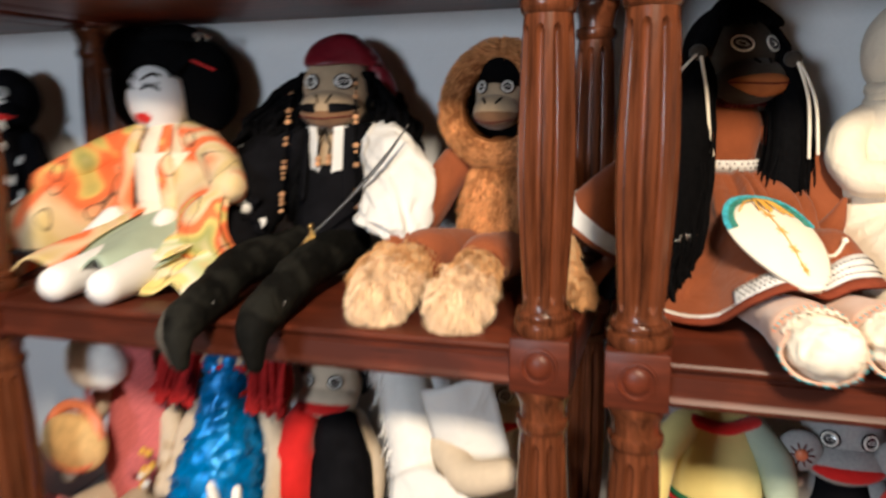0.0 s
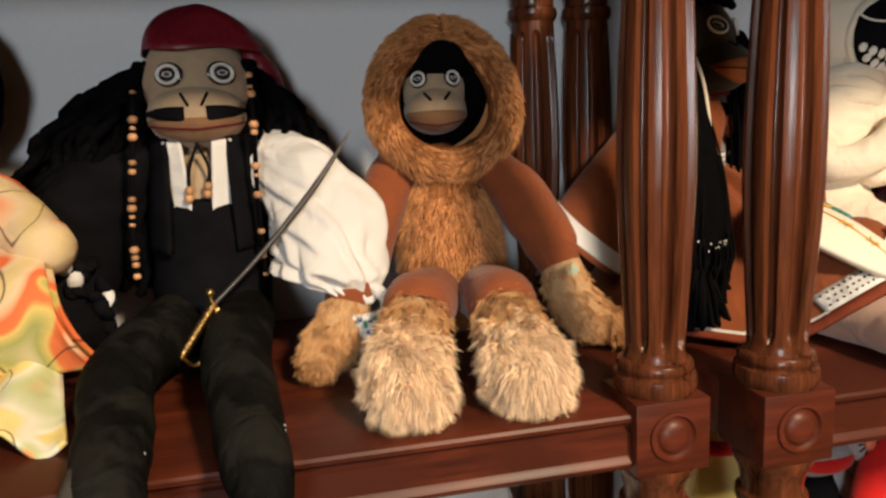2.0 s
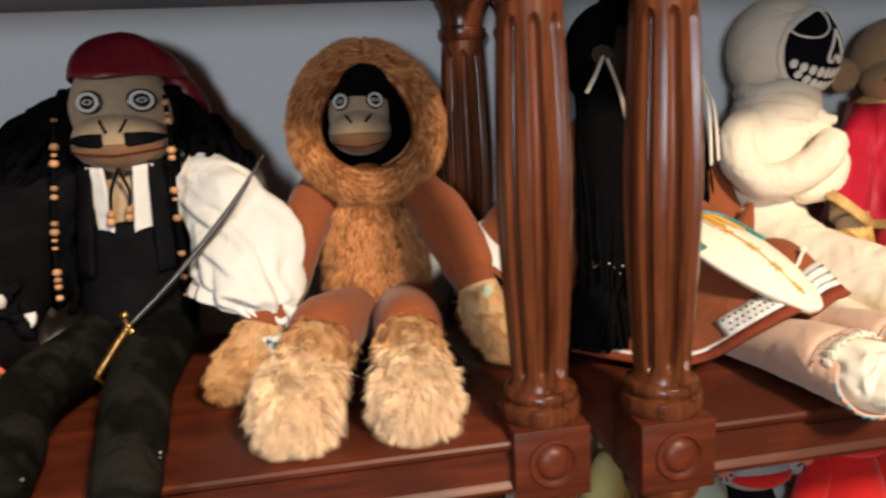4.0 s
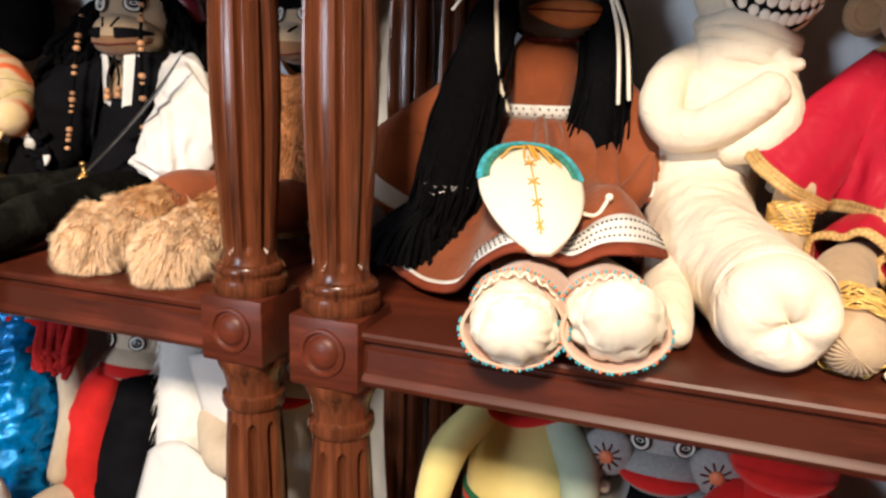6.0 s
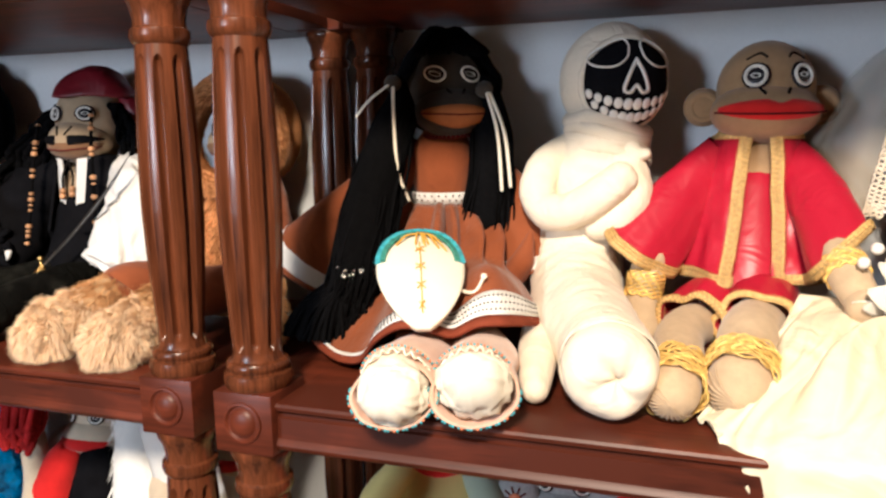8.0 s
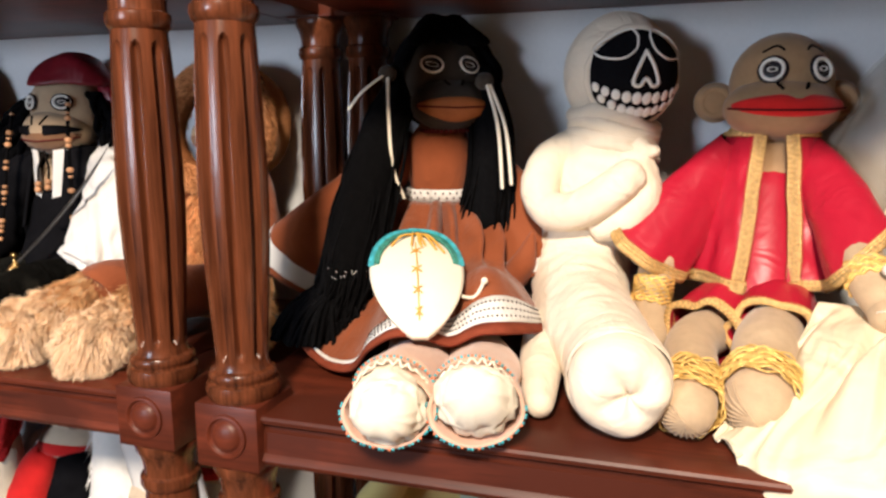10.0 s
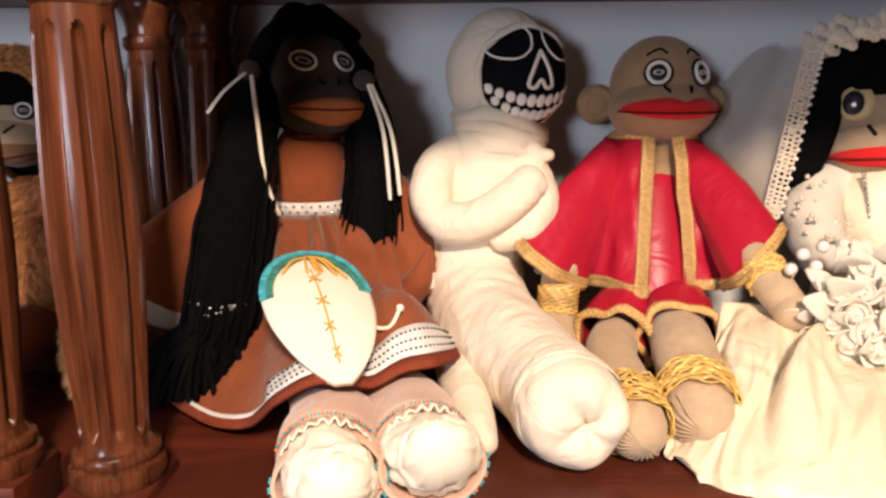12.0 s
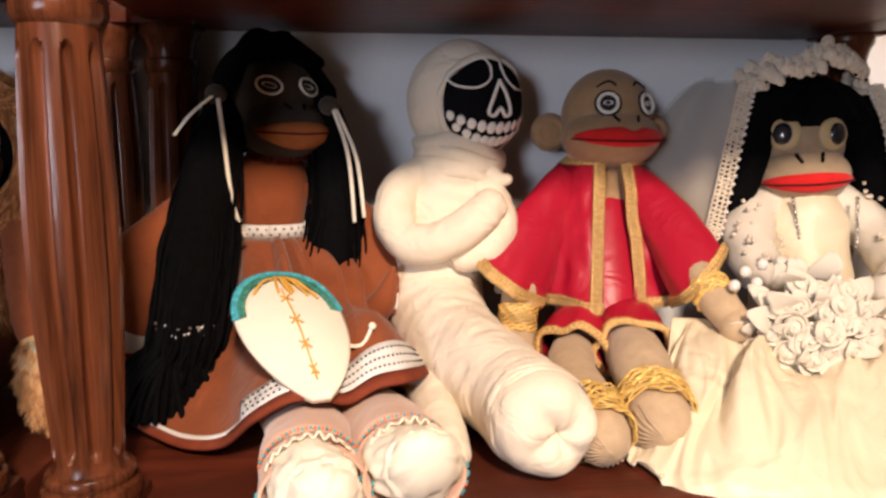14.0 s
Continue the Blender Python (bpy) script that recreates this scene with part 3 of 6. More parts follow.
def red_monkey():
    """Sock doll in a red satin jacket."""
    s = Shape()
    turn = 12
    head = Ball((0.470, 0.303, 1.447), (0.047, 0.044, 0.049), turn)
    ball(s, head, "knit", 32, 20)
    muz = Ball((0.469, 0.283, 1.425), (0.052, 0.040, 0.030), turn)
    ball(s, muz, "knit", 32, 20)
    patch(s, muz, lambda u: 0 - 20 * math.sin(math.pi * u) ** 0.7 + 4, lambda u: 4 + 20 * math.sin(math.pi * u) ** 0.6 - 9 * math.exp(-((u - 0.52) / 0.06) ** 2), -72, 72, "red_felt", 0.0010, 30, 6, 0.002)
    stroke(s, muz, [(a, 0 - 4 * math.cos(radians(a * 1.25))) for a in range(-70, 71, 10)], 0.0011, "lip_line", 0.0034)
    for a in (-14, 14):
        stroke(s, muz, [(a, 34), (a * 1.5, 44)], 0.0015, "thread_black", 0.0006)
    for a in (-27, 27):
        button_eye(s, head, a, 14, 0.0135, "button_white", "button_dark", 1.0)
        stroke(s, head, [(a * 0.6, 38), (a, 44), (a * 1.6, 36)], 0.0012, "thread_black", 0.0004)
    for x, y in ((0.412, 0.31), (0.523, 0.315)):
        blob(s, (x, y, 1.432), (0.021, 0.010, 0.020), "knit", 16, turn)
        ring(s, (x, y - 0.006, 1.432), (0.1, -1, 0), 0.013, 0.004, "knit", 20, 6)
    # body, trousers
    tube(s, [(0.468, 0.305, 1.41), (0.465, 0.30, 1.36), (0.46, 0.285, 1.29), (0.458, 0.255, 1.225)], [0.024, 0.036, 0.045, 0.044], "knit", 18)
    tube(s, [(0.464, 0.285, 1.345), (0.459, 0.265, 1.28), (0.456, 0.240, 1.225)], [0.030, 0.044, 0.042], "red_satin", 20)
    # jacket: two front panels that meet behind, open down the middle
    def panel(side):
        def f(u, v):
            z = 1.405 - 0.146 * v
            cx, cy = 0.465 - 0.006 * v, 0.302 - 0.022 * v
            R = 0.038 + 0.034 * v ** 0.9
            gap = 0.010 + 0.007 * v
            a0 = math.asin(min(0.9, gap / R))
            a = a0 + (math.pi * 0.95 - a0) * u
            w = 1 + v * (0.05 * math.sin(7 * a + 2 * side) + 0.16 * noise.noise(Vector((a * 2.0, v * 1.3, side * 3)))) + 0.05 * noise.noise(Vector((a * 5, v * 7, side)))
            return (cx + side * R * math.sin(a) * w, cy - R * math.cos(a) * w, z + 0.006 * v * math.sin(2 * a))
        return f
    for side in (-1, 1):
        f = panel(side)
        g = f if side > 0 else (lambda u, v, f=f: f(1 - u, v))
        sheet(s, g, 48, 30, "red_satin", 0.002)
        braid(s, [Vector(f(0.035, v / 10)) + Vector((0, -0.0025, 0)) for v in range(11)], 0.0125, "gold")
        braid(s, [Vector(f(u / 8 * 0.6, 0.96)) + Vector((side * 0.001 * u, -0.0025, 0)) for u in range(9)], 0.0105, "gold", out=(side * 0.4, -1, 0))
        braid(s, [Vector(f(0.03 + u * 0.1, 0.02)) + Vector((0, -0.003, 0.002)) for u in range(6)], 0.011, "gold", out=(side * 0.3, -1, 0.3))
    # wide sleeves with braided cuffs, arms with gold wristbands
    for seed, (shoulder, elbow, cuff, wide, thin, hand) in enumerate((
        ((0.436, 0.300, 1.390), (0.398, 0.268, 1.342), (0.359, 0.228, 1.288), (0.031, 0.008, -0.021), (-0.007, -0.029, -0.002), [(0.366, 0.228, 1.285), (0.361, 0.213, 1.250), (0.364, 0.200, 1.222)]),
        ((0.490, 0.296, 1.388), (0.513, 0.246, 1.345), (0.528, 0.194, 1.298), (0.022, -0.002, 0.025), (-0.010, -0.027, -0.002), [(0.526, 0.190, 1.302), (0.529, 0.166, 1.286), (0.538, 0.146, 1.268)]))):
        wide, thin = Vector(wide), Vector(thin)
        fold = draped(seed * 3.7 + 1.2, 4, 0.16)
        C, A, B = loft(s, [(shoulder, wide * 0.55, thin * 0.75), (elbow, wide * 0.85, thin * 0.92), (cuff, wide, thin)], "red_satin", 56, 12, fold, inner=0.06)
        edge = lambda q, back: C[-1].lerp(C[-6], back) + (A[-1] * math.cos(q) + B[-1] * math.sin(q)) * (1.02 + fold(q, 1.0))
        for back in (0.03, 0.16, 0.29):
            braid(s, [edge(q / 40 * 6.283, back) for q in range(41)], 0.0052, "gold", out=(0, -1, -0.2), k=2, per=0.0042)
        tube(s, [elbow, cuff] + hand, [0.014, 0.016, 0.0165, 0.0165, 0.0145], "knit_limb", 18)
        w = (Vector(hand[1]) - Vector(hand[0])).normalized()
        a = w.orthogonal().normalized()
        b = w.cross(a)
        for i in range(9):
            c = Vector(hand[0]).lerp(Vector(hand[1]), 0.50 + i * 0.075)
            tube(s, [c + (a * math.cos(q) + b * math.sin(q)) * (0.0172 + 0.0010 * math.sin(q * 9 + i)) + w * 0.0011 * math.sin(q * 11 + i * 2) for q in (j / 44 * 6.283 for j in range(45))], [0.0012], "gold_mesh", 5, 1)
        blob(s, Vector(hand[2]) + w * 0.004, 0.0155, "knit_limb", 16)
    # legs with short satin trousers, gold anklets and seamed toes
    rng = random.Random(5)
    for seed, (hip, knee, foot, r) in enumerate((((0.435, 0.250, 1.226), (0.399, 0.165, 1.226), (0.393, 0.052, 1.2085), 0.0215), ((0.478, 0.250, 1.228), (0.455, 0.150, 1.234), (0.441, 0.066, 1.2135), 0.0255))):
        hip, knee, foot = Vector(hip), Vector(knee), Vector(foot)
        tube(s, [hip, knee, knee.lerp(foot, 0.5), foot], [r, r, r * 0.98, r * 0.95], "knit_limb", 26, 8, wrinkle=0.03, freq=50)
        w = (knee - hip).normalized()
        a = Vector((1, 0, 0)) - w * w.x
        a.normalize()
        b = w.cross(a)
        fold = draped(seed * 2.3 + 6, 5, 0.16)
        end = hip.lerp(knee, 0.80)
        C, A, B = loft(s, [(hip + Vector((0, 0, 0.012)), a * 0.030, b * 0.034), (hip.lerp(knee, 0.40) + Vector((0, 0, 0.010)), a * 0.032, b * 0.034), (end, a * 0.033, b * 0.031)], "red_satin", 48, 8, fold, inner=0.07)
        for back in (0.02, 0.14, 0.26):
            c = end.lerp(hip, back * 0.5)
            braid(s, [c + (a * math.cos(q) * 0.0336 + b * math.sin(q) * 0.0316) * (1 + fold(q, 1.0)) for q in (i / 36 * 6.283 for i in range(37))], 0.0050, "gold", out=w, k=2, per=0.0042)
        w = (foot - knee).normalized()
        a = w.orthogonal().normalized()
        b = w.cross(a)
        for i in range(24):
            c = knee.lerp(foot, 0.66 + i * 0.014)
            k0 = rng.uniform(0, 6)
            pts = [c + (a * math.cos(q) + b * math.sin(q)) * (r * 1.04 + 0.002 + 0.0016 * math.sin(q * 7 + k0)) + w * 0.003 * math.sin(q * 5 + k0 * 2) for q in (j / 40 * 6.283 for j in range(41))]
            tube(s, pts, [0.0008], "gold_mesh", 5, 1)
        for i in range(14):
            q = -1.2 + 2.4 * i / 13
            tip = foot + w * r * 0.98
            tube(s, [tip, foot + w * r * 0.72 + (a * math.cos(q * 1.3) + b * math.sin(q * 1.3)) * r * 0.68, foot + w * r * 0.2 + (a * math.cos(q * 1.3) + b * math.sin(q * 1.3)) * r * 0.96], [0.0007], "knit_limb", 4, 3)
    s.thing("sock_doll", (0.455, 0.2, S0), "brown sock doll in red satin jacket with gold braid", "doll", "sock dolls")


def mummy_doll():
    s = Shape()
    turn = 26
    head = Ball((0.318, 0.300, 1.463), (0.0555, 0.051, 0.060), turn)
    ball(s, head, "cream", 40, 28, 0.03, 22)
    face = Ball((0.327, 0.284, 1.459), (0.047, 0.044, 0.052), turn)
    patch(s, face, lambda u: -64 + 44 * abs(2 * u - 1) ** 2.4, lambda u: 52 - 34 * (2 * u - 1) ** 2, -68, 64, "black_cloth", 0.0012, 36, 20, 0.003)
    # the hood's rolled edge round the face
    for wide, out, r in ((1.0, -0.001, 0.0042), (1.10, -0.004, 0.0050)):
        rim = []
        for i in range(41):
            q = i / 40 * 6.283
            rim.append(face.at(-2 + 72 * wide * math.sin(q), -4 + 60 * wide * math.cos(q) * (1 if math.cos(q) > 0 else 1.05), out))
        tube(s, rim, [r], "cream", 8, 2, wrinkle=0.3, freq=90)
    for w in (-1, 1):
        a = w * 30
        pts = [(a - 22 * w, 36), (a - 19 * w, 22), (a - 4 * w, 13), (a + 20 * w, 15), (a + 32 * w, 24), (a + 14 * w, 36), (a - 12 * w, 46), (a - 22 * w, 36)]
        stroke(s, face, pts, 0.0011, "thread_white", 0.0046)
    stroke(s, face, [(0, 20), (-8, 6), (-14, -10), (-7, -13), (0, -6), (7, -13), (14, -10), (8, 6), (0, 20)], 0.0019, "thread_white", 0.0046)
    for row, (el, hh) in enumerate(((-26, 0.0054), (-42, 0.0056))):
        for i in range(10 - row):
            az = -57 + i * 12.2 + row * 6
            c = face.at(az, el + (13 + 8 * row) * (az / 58) ** 2, 0.0034)
            t = Ball(c, (0.0054 - 0.0012 * abs(az) / 60, 0.0019, hh + 0.0010 - 0.0014 * abs(az) / 60))
            t.rot = face.normal(az, el).to_track_quat("-Y", "Z").to_matrix()
            ball(s, t, "thread_white", 12, 8)
    # hood cloth gathered under the chin, with a pinched end
    for i, (z, r, t) in enumerate(((1.413, 0.038, 0.009), (1.403, 0.038, 0.009), (1.393, 0.038, 0.009), (1.384, 0.039, 0.008))):
        pts = [Vector((0.315 + r * math.cos(q), 0.290 + r * 0.95 * math.sin(q), z + 0.010 * math.cos(q + 2.4) + 0.003 * math.sin(3 * q + i * 2))) for q in (j / 24 * 6.283 for j in range(25))]
        tube(s, pts, [t], "cream", 12, 2, wrinkle=0.25, freq=55)
    tube(s, [(0.335, 0.266, 1.396), (0.348, 0.258, 1.386), (0.357, 0.255, 1.386)], [0.013, 0.011, 0.006], "cream", 14, 6, wrinkle=0.2, freq=70)
    # one long stuffed body that bends into the foot
    S = [((0.311, 0.293, 1.395), 0.044), ((0.302, 0.290, 1.350), 0.046), ((0.293, 0.282, 1.305), 0.0465), ((0.290, 0.262, 1.262), 0.047), ((0.300, 0.205, 1.238), 0.0445), ((0.320, 0.140, 1.230), 0.041), ((0.336, 0.092, 1.2265), 0.0385), ((0.343, 0.058, 1.2255), 0.0390), ((0.345, 0.046, 1.2255), 0.0375)]
    secs = []
    for i, (c, r) in enumerate(S):
        d = (Vector(S[min(i + 1, len(S) - 1)][0]) - Vector(S[max(i - 1, 0)][0])).normalized()
        a = Vector((1, 0, 0)) - d * d.x
        a.normalize()
        secs.append((c, a * r, d.cross(a) * r))
    loft(s, secs, "cream", 64, 14, creased(2.0, 0.040, 26, 0.05))
    # the toe: flat, drawn in to a pinch
    toe = Vector((0.345, 0.046, 1.2255))
    d, a, b = Vector((0.10, -0.99, -0.02)).normalized(), Vector((1, 0.10, 0)).normalized(), Vector((0, 0, 1))
    verts, faces, n = [], [], 48
    for i, (rr, out) in enumerate(((1.0, 0.0), (0.97, 0.010), (0.88, 0.019), (0.72, 0.0245), (0.52, 0.0265), (0.32, 0.0255), (0.16, 0.0215), (0.05, 0.016), (0.004, 0.012))):
        for j in range(n):
            q = 6.2832 * j / n
            pleat = 1 + 0.05 * math.sin(5 * q + 1) * (1 if 2 < i < 7 else 0.2)
            verts.append(toe + d * (out + 0.0022 * math.sin(4 * q + i * 0.5) * (1 if 1 < i < 8 else 0)) + (a * math.cos(q) + b * math.sin(q)) * 0.0375 * rr * pleat + Vector((0.006, 0, -0.003)) * (1 - rr))
    for i in range(8):
        for j in range(n):
            faces.append((i * n + j, i * n + (j + 1) % n, (i + 1) * n + (j + 1) % n, (i + 1) * n + j))
    s.add(verts, faces, "cream")
    # the slim second leg beside it
    tube(s, [(0.268, 0.200, 1.222), (0.274, 0.130, 1.212), (0.281, 0.080, 1.204), (0.285, 0.055, 1.199)], [0.022, 0.019, 0.015, 0.0115], "cream", 18, 8, wrinkle=0.06, freq=60)
    # folded arms
    def arm(pts, rad, seed):
        secs = []
        for i, (c, r) in enumerate(zip(pts, rad)):
            d = (Vector(pts[min(i + 1, len(pts) - 1)]) - Vector(pts[max(i - 1, 0)])).normalized()
            a = Vector((0, -1, 0.2)) - d * d.dot(Vector((0, -1, 0.2)))
            a.normalize()
            secs.append((c, a * r, d.cross(a) * r))
        loft(s, secs, "cream", 36, 9, creased(seed, 0.045, 14, 0.05), cap0=True, cap1=True)
    arm([(0.325, 0.272, 1.385), (0.343, 0.258, 1.366), (0.347, 0.240, 1.340), (0.332, 0.230, 1.322), (0.312, 0.234, 1.314)], [0.017, 0.0185, 0.0185, 0.018, 0.015], 5)
    arm([(0.278, 0.285, 1.392), (0.254, 0.268, 1.374), (0.248, 0.250, 1.347), (0.262, 0.234, 1.328), (0.293, 0.222, 1.332), (0.322, 0.219, 1.350), (0.338, 0.228, 1.364)], [0.017, 0.0190, 0.0195, 0.0190, 0.0185, 0.0180, 0.0165], 8)
    s.thing("mummy_doll", (0.30, 0.24, S0), "cream cloth mummy doll with a black skull face", "doll", "sock dolls")


def braided_doll():
    """Dark sock doll in rust suede with long black hair."""
    s = Shape()
    rng = random.Random(3)
    turn = 32
    head = Ball((0.132, 0.292, 1.457), (0.046, 0.044, 0.050), turn)
    ball(s, head, "knit_dark", 32, 20)
    muz = Ball((0.146, 0.272, 1.433), (0.041, 0.038, 0.028), turn)
    ball(s, muz, "knit_dark", 32, 20)
    patch(s, muz, lambda u: -8 - 40 * math.sin(math.pi * u) ** 0.8 + 6, lambda u: -2 + 16 * math.sin(math.pi * u) ** 0.7, -66, 66, "lip_orange", 0.0010, 28, 8, 0.0018)
    stroke(s, muz, [(a, -8 + 4 * abs(a) / 64) for a in range(-62, 63, 10)], 0.0010, "lip_line", 0.0030)
    for a in (-13, 13):
        stroke(s, muz, [(a, 42), (a * 1.7, 52)], 0.0016, "thread_black", 0.0006)
    for a in (-26, 26):
        p, w = head.at(a, 18, 0.0015), head.normal(a, 18)
        up = Vector((0.25, 0, 1))
        ring(s, p, w, 0.0115, 0.0015, "thread_white", 28, 8, 0.72, up)
        ring(s, p, w, 0.0065, 0.0008, "thread_white", 20, 6, 0.35, up)
        ring(s, p, w, 0.0090, 0.0022, "button_dark", 20, 6, 0.6, up)
    # hair: cap, fringe, two hanks
    cap = Ball((0.130, 0.303, 1.464), (0.061, 0.053, 0.060), turn)
    for i in range(150):
        a = -105 + 210 * rng.random()
        e = 30 + rng.random() * 8
        tube(s, [cap.at(a * 0.25, 84, 0.0), cap.at(a * 0.8, 66, 0.001), cap.at(a, e + (0 if abs(a) < 55 else -25 - (abs(a) - 55) * 0.4), 0.002)], [0.0035], "black", 6, 4)
    ball(s, Ball((0.129, 0.312, 1.464), (0.060, 0.046, 0.0595), turn), "black", 28, 20)
    left = [(0.094, 0.282, 1.462), (0.089, 0.248, 1.425), (0.083, 0.222, 1.378), (0.078, 0.196, 1.330), (0.074, 0.180, 1.287), (0.070, 0.170, 1.258), (0.064, 0.164, 1.236), (0.058, 0.160, 1.222)]
    right = [(0.180, 0.288, 1.458), (0.191, 0.276, 1.410), (0.193, 0.268, 1.360), (0.190, 0.262, 1.315), (0.190, 0.258, 1.285)]
    for hank, r, k in ((left, 0.0265, 300), (right, 0.0235, 190)):
        tube(s, hank, [r * 0.62, r * 0.8, r * 0.95, r, r, r * 0.85, r * 0.7, r * 0.5][:len(hank)], "black", 14, 5)
        for i in range(k):
            q, rr = rng.uniform(0, 6.283), r * math.sqrt(rng.random()) * 1.05
            tube(s, [Vector(p) + Vector((math.cos(q), math.sin(q) * 0.8, 0)) * rr * (0.65 + 0.5 * min(1, j / 3)) + Vector((rng.uniform(-1, 1), rng.uniform(-1, 1), rng.uniform(-0.5, 0.5))) * 0.0042 for j, p in enumerate(hank)], [0.0013], "black", 5, 5)
    for i in range(150):
        q = rng.uniform(-3.6, 0.4)
        e = Vector((0.046 + 0.056 * math.cos(q) * rng.uniform(0.5, 1), 0.160 + 0.044 * math.sin(q) * rng.uniform(0.5, 1), S0 + 0.020))
        tube(s, [(0.071 + rng.uniform(-.018, .018), 0.172, 1.266), Vector((0.062, 0.160, 1.246)).lerp(e, 0.6) + Vector((rng.uniform(-0.006, 0.006), 0, 0.016)), e], [0.0024], "black", 5, 5)
    blob(s, (0.050, 0.165, 1.214), (0.046, 0.036, 0.017), "black", 20, wrinkle=0.15, freq=60)
    for x, y, z in ((0.090, 0.240, 1.464), (0.189, 0.256, 1.455)):
        blob(s, (x, y, z), (0.010, 0.009, 0.009), "knit_dark", 12)
    for i in range(26):
        q = rng.uniform(3.4, 6.0)
        blob(s, (0.073 + 0.026 * math.cos(q), 0.176 + 0.027 * math.sin(q), 1.270 + rng.uniform(-0.005, 0.005)), 0.0016, "silver", 6)
    # leather thongs
    for pts in ([(0.090, 0.236, 1.464), (0.074, 0.214, 1.446), (0.061, 0.206, 1.428)], [(0.092, 0.236, 1.464), (0.100, 0.216, 1.42), (0.106, 0.210, 1.37), (0.114, 0.220, 1.338)],
                [(0.195, 0.252, 1.452), (0.213, 0.246, 1.41), (0.220, 0.246, 1.352)], [(0.193, 0.250, 1.452), (0.206, 0.244, 1.41), (0.211, 0.244, 1.348)]):
        tube(s, pts, [0.0019], "cream_white", 6, 6, squash=0.6)
    # bodice, belt
    tube(s, [(0.135, 0.292, 1.415), (0.130, 0.287, 1.385), (0.130, 0.282, 1.345)], [0.022, 0.036, 0.031], "rust", 20, squash=0.75, wrinkle=0.05)
    for i in range(16):
        a = -70 + i * 140 / 15
        blob(s, Vector((0.140 + 0.030 * math.sin(radians(a)), 0.290 - 0.032 * math.cos(radians(a)), 1.408 - 0.003 * math.cos(radians(a)))), 0.0022, "lip_line", 6)
    belt = lambda u, v: (0.130 + 0.0335 * math.sin(u * 6.283), 0.281 - 0.0265 * math.cos(u * 6.283), 1.331 + 0.013 * v)
    sheet(s, belt, 36, 2, "white_cloth", 0.002)
    for i in range(30):
        u = -0.28 + 0.56 * i / 29
        for v in (0.3, 0.7):
            if (i + (v > 0.5)) % 2:
                blob(s, belt(u, v), 0.0019, "silver", 6)
    # wide sleeves with a white band at the cuff, and a pointed mitten
    for seed, shoulder, elbow, cuff, wide, thin in ((1, (0.100, 0.290, 1.390), (0.045, 0.262, 1.335), (-0.022, 0.222, 1.262), (0.028, 0.010, -0.020), (0.004, -0.026, -0.012)),
                                                   (2, (0.165, 0.295, 1.390), (0.215, 0.285, 1.335), (0.238, 0.255, 1.272), (0.030, 0.0, 0.006), (0.0, -0.024, -0.010))):
        wide, thin = Vector(wide), Vector(thin)
        fold = draped(seed * 2.9, 4, 0.12)
        C, A, B = loft(s, [(shoulder, wide * 0.55, thin * 0.8), (elbow, wide * 0.95, thin), (cuff, wide * 1.35, thin * 1.2)], "rust", 48, 10, fold, inner=0.06)
        loft(s, [(C[i], A[i] * 1.03, B[i] * 1.03) for i in (-4, -3, -2)], "white_cloth", 48, 3, lambda q, t: fold(q, 0.9 + 0.1 * t), inner=0.05)
    tube(s, [(0.228, 0.235, 1.262), (0.238, 0.228, 1.278), (0.246, 0.226, 1.305)], [0.015, 0.012, 0.003], "rust", 14, 6)
    # skirt
    hem = [(-0.010, 0.280, 1.200), (-0.046, 0.225, 1.197), (-0.022, 0.186, 1.195), (0.020, 0.158, 1.194), (0.052, 0.124, 1.193), (0.084, 0.098, 1.192), (0.116, 0.080, 1.200), (0.143, 0.054, 1.228),
           (0.170, 0.045, 1.245), (0.190, 0.060, 1.240), (0.208, 0.072, 1.232), (0.230, 0.076, 1.240), (0.252, 0.086, 1.239), (0.268, 0.125, 1.232), (0.272, 0.180, 1.222), (0.260, 0.25, 1.205)]

    def skirt(u, v):
        a = (-150 + 270 * u)
        top = Vector((0.130 + 0.033 * math.sin(radians(a)), 0.281 - 0.026 * math.cos(radians(a)), 1.331))
        low = along(hem, u)
        p = top.lerp(low, v)
        knee = math.exp(-((u - 0.66) / 0.20) ** 2)
        lap = math.exp(-((u - 0.80) / 0.09) ** 2)
        p.z += math.sin(math.pi * v) * (0.004 * knee - 0.008) + 0.026 * lap * math.exp(-((v - 0.76) / 0.17) ** 2)
        p.y += math.sin(math.pi * v) * 0.012 * knee
        gather = math.sin(math.pi * min(1, v * 1.5 + 0.08)) * (1 - 0.72 * v)
        fold = 0.006 * math.sin(math.pi * min(1.0, v * 2.2)) + 0.026 * (noise.noise(Vector((u * 19, v * 1.2, 2.0))) + 0.30 * math.sin(u * 66 + 2 * v)) * gather
        fold += 0.010 * noise.noise(Vector((u * 8, v * 2.5, 9.0))) * v * (1 - v) * 2
        nrm = Vector((math.sin(radians(a)), -math.cos(radians(a)), 0.4)).normalized()
        return p + nrm * fold
    sheet(s, skirt, 120, 24, "rust", 0.002, v1=0.97)
    sheet(s, skirt, 90, 3, "white_cloth", 0.0016, u0=0.44, v0=0.865, v1=0.955, lift=-0.0020)
    sheet(s, lambda u, v: skirt(u, v) + Vector((0, -0.002, 0.002)), 60, 2, "white_cloth", 0.0020, u1=0.44, v0=0.945, v1=0.962)
    sheet(s, skirt, 120, 2, "rust_dark", 0.0035, v0=0.958, v1=1.0, lift=-0.001)
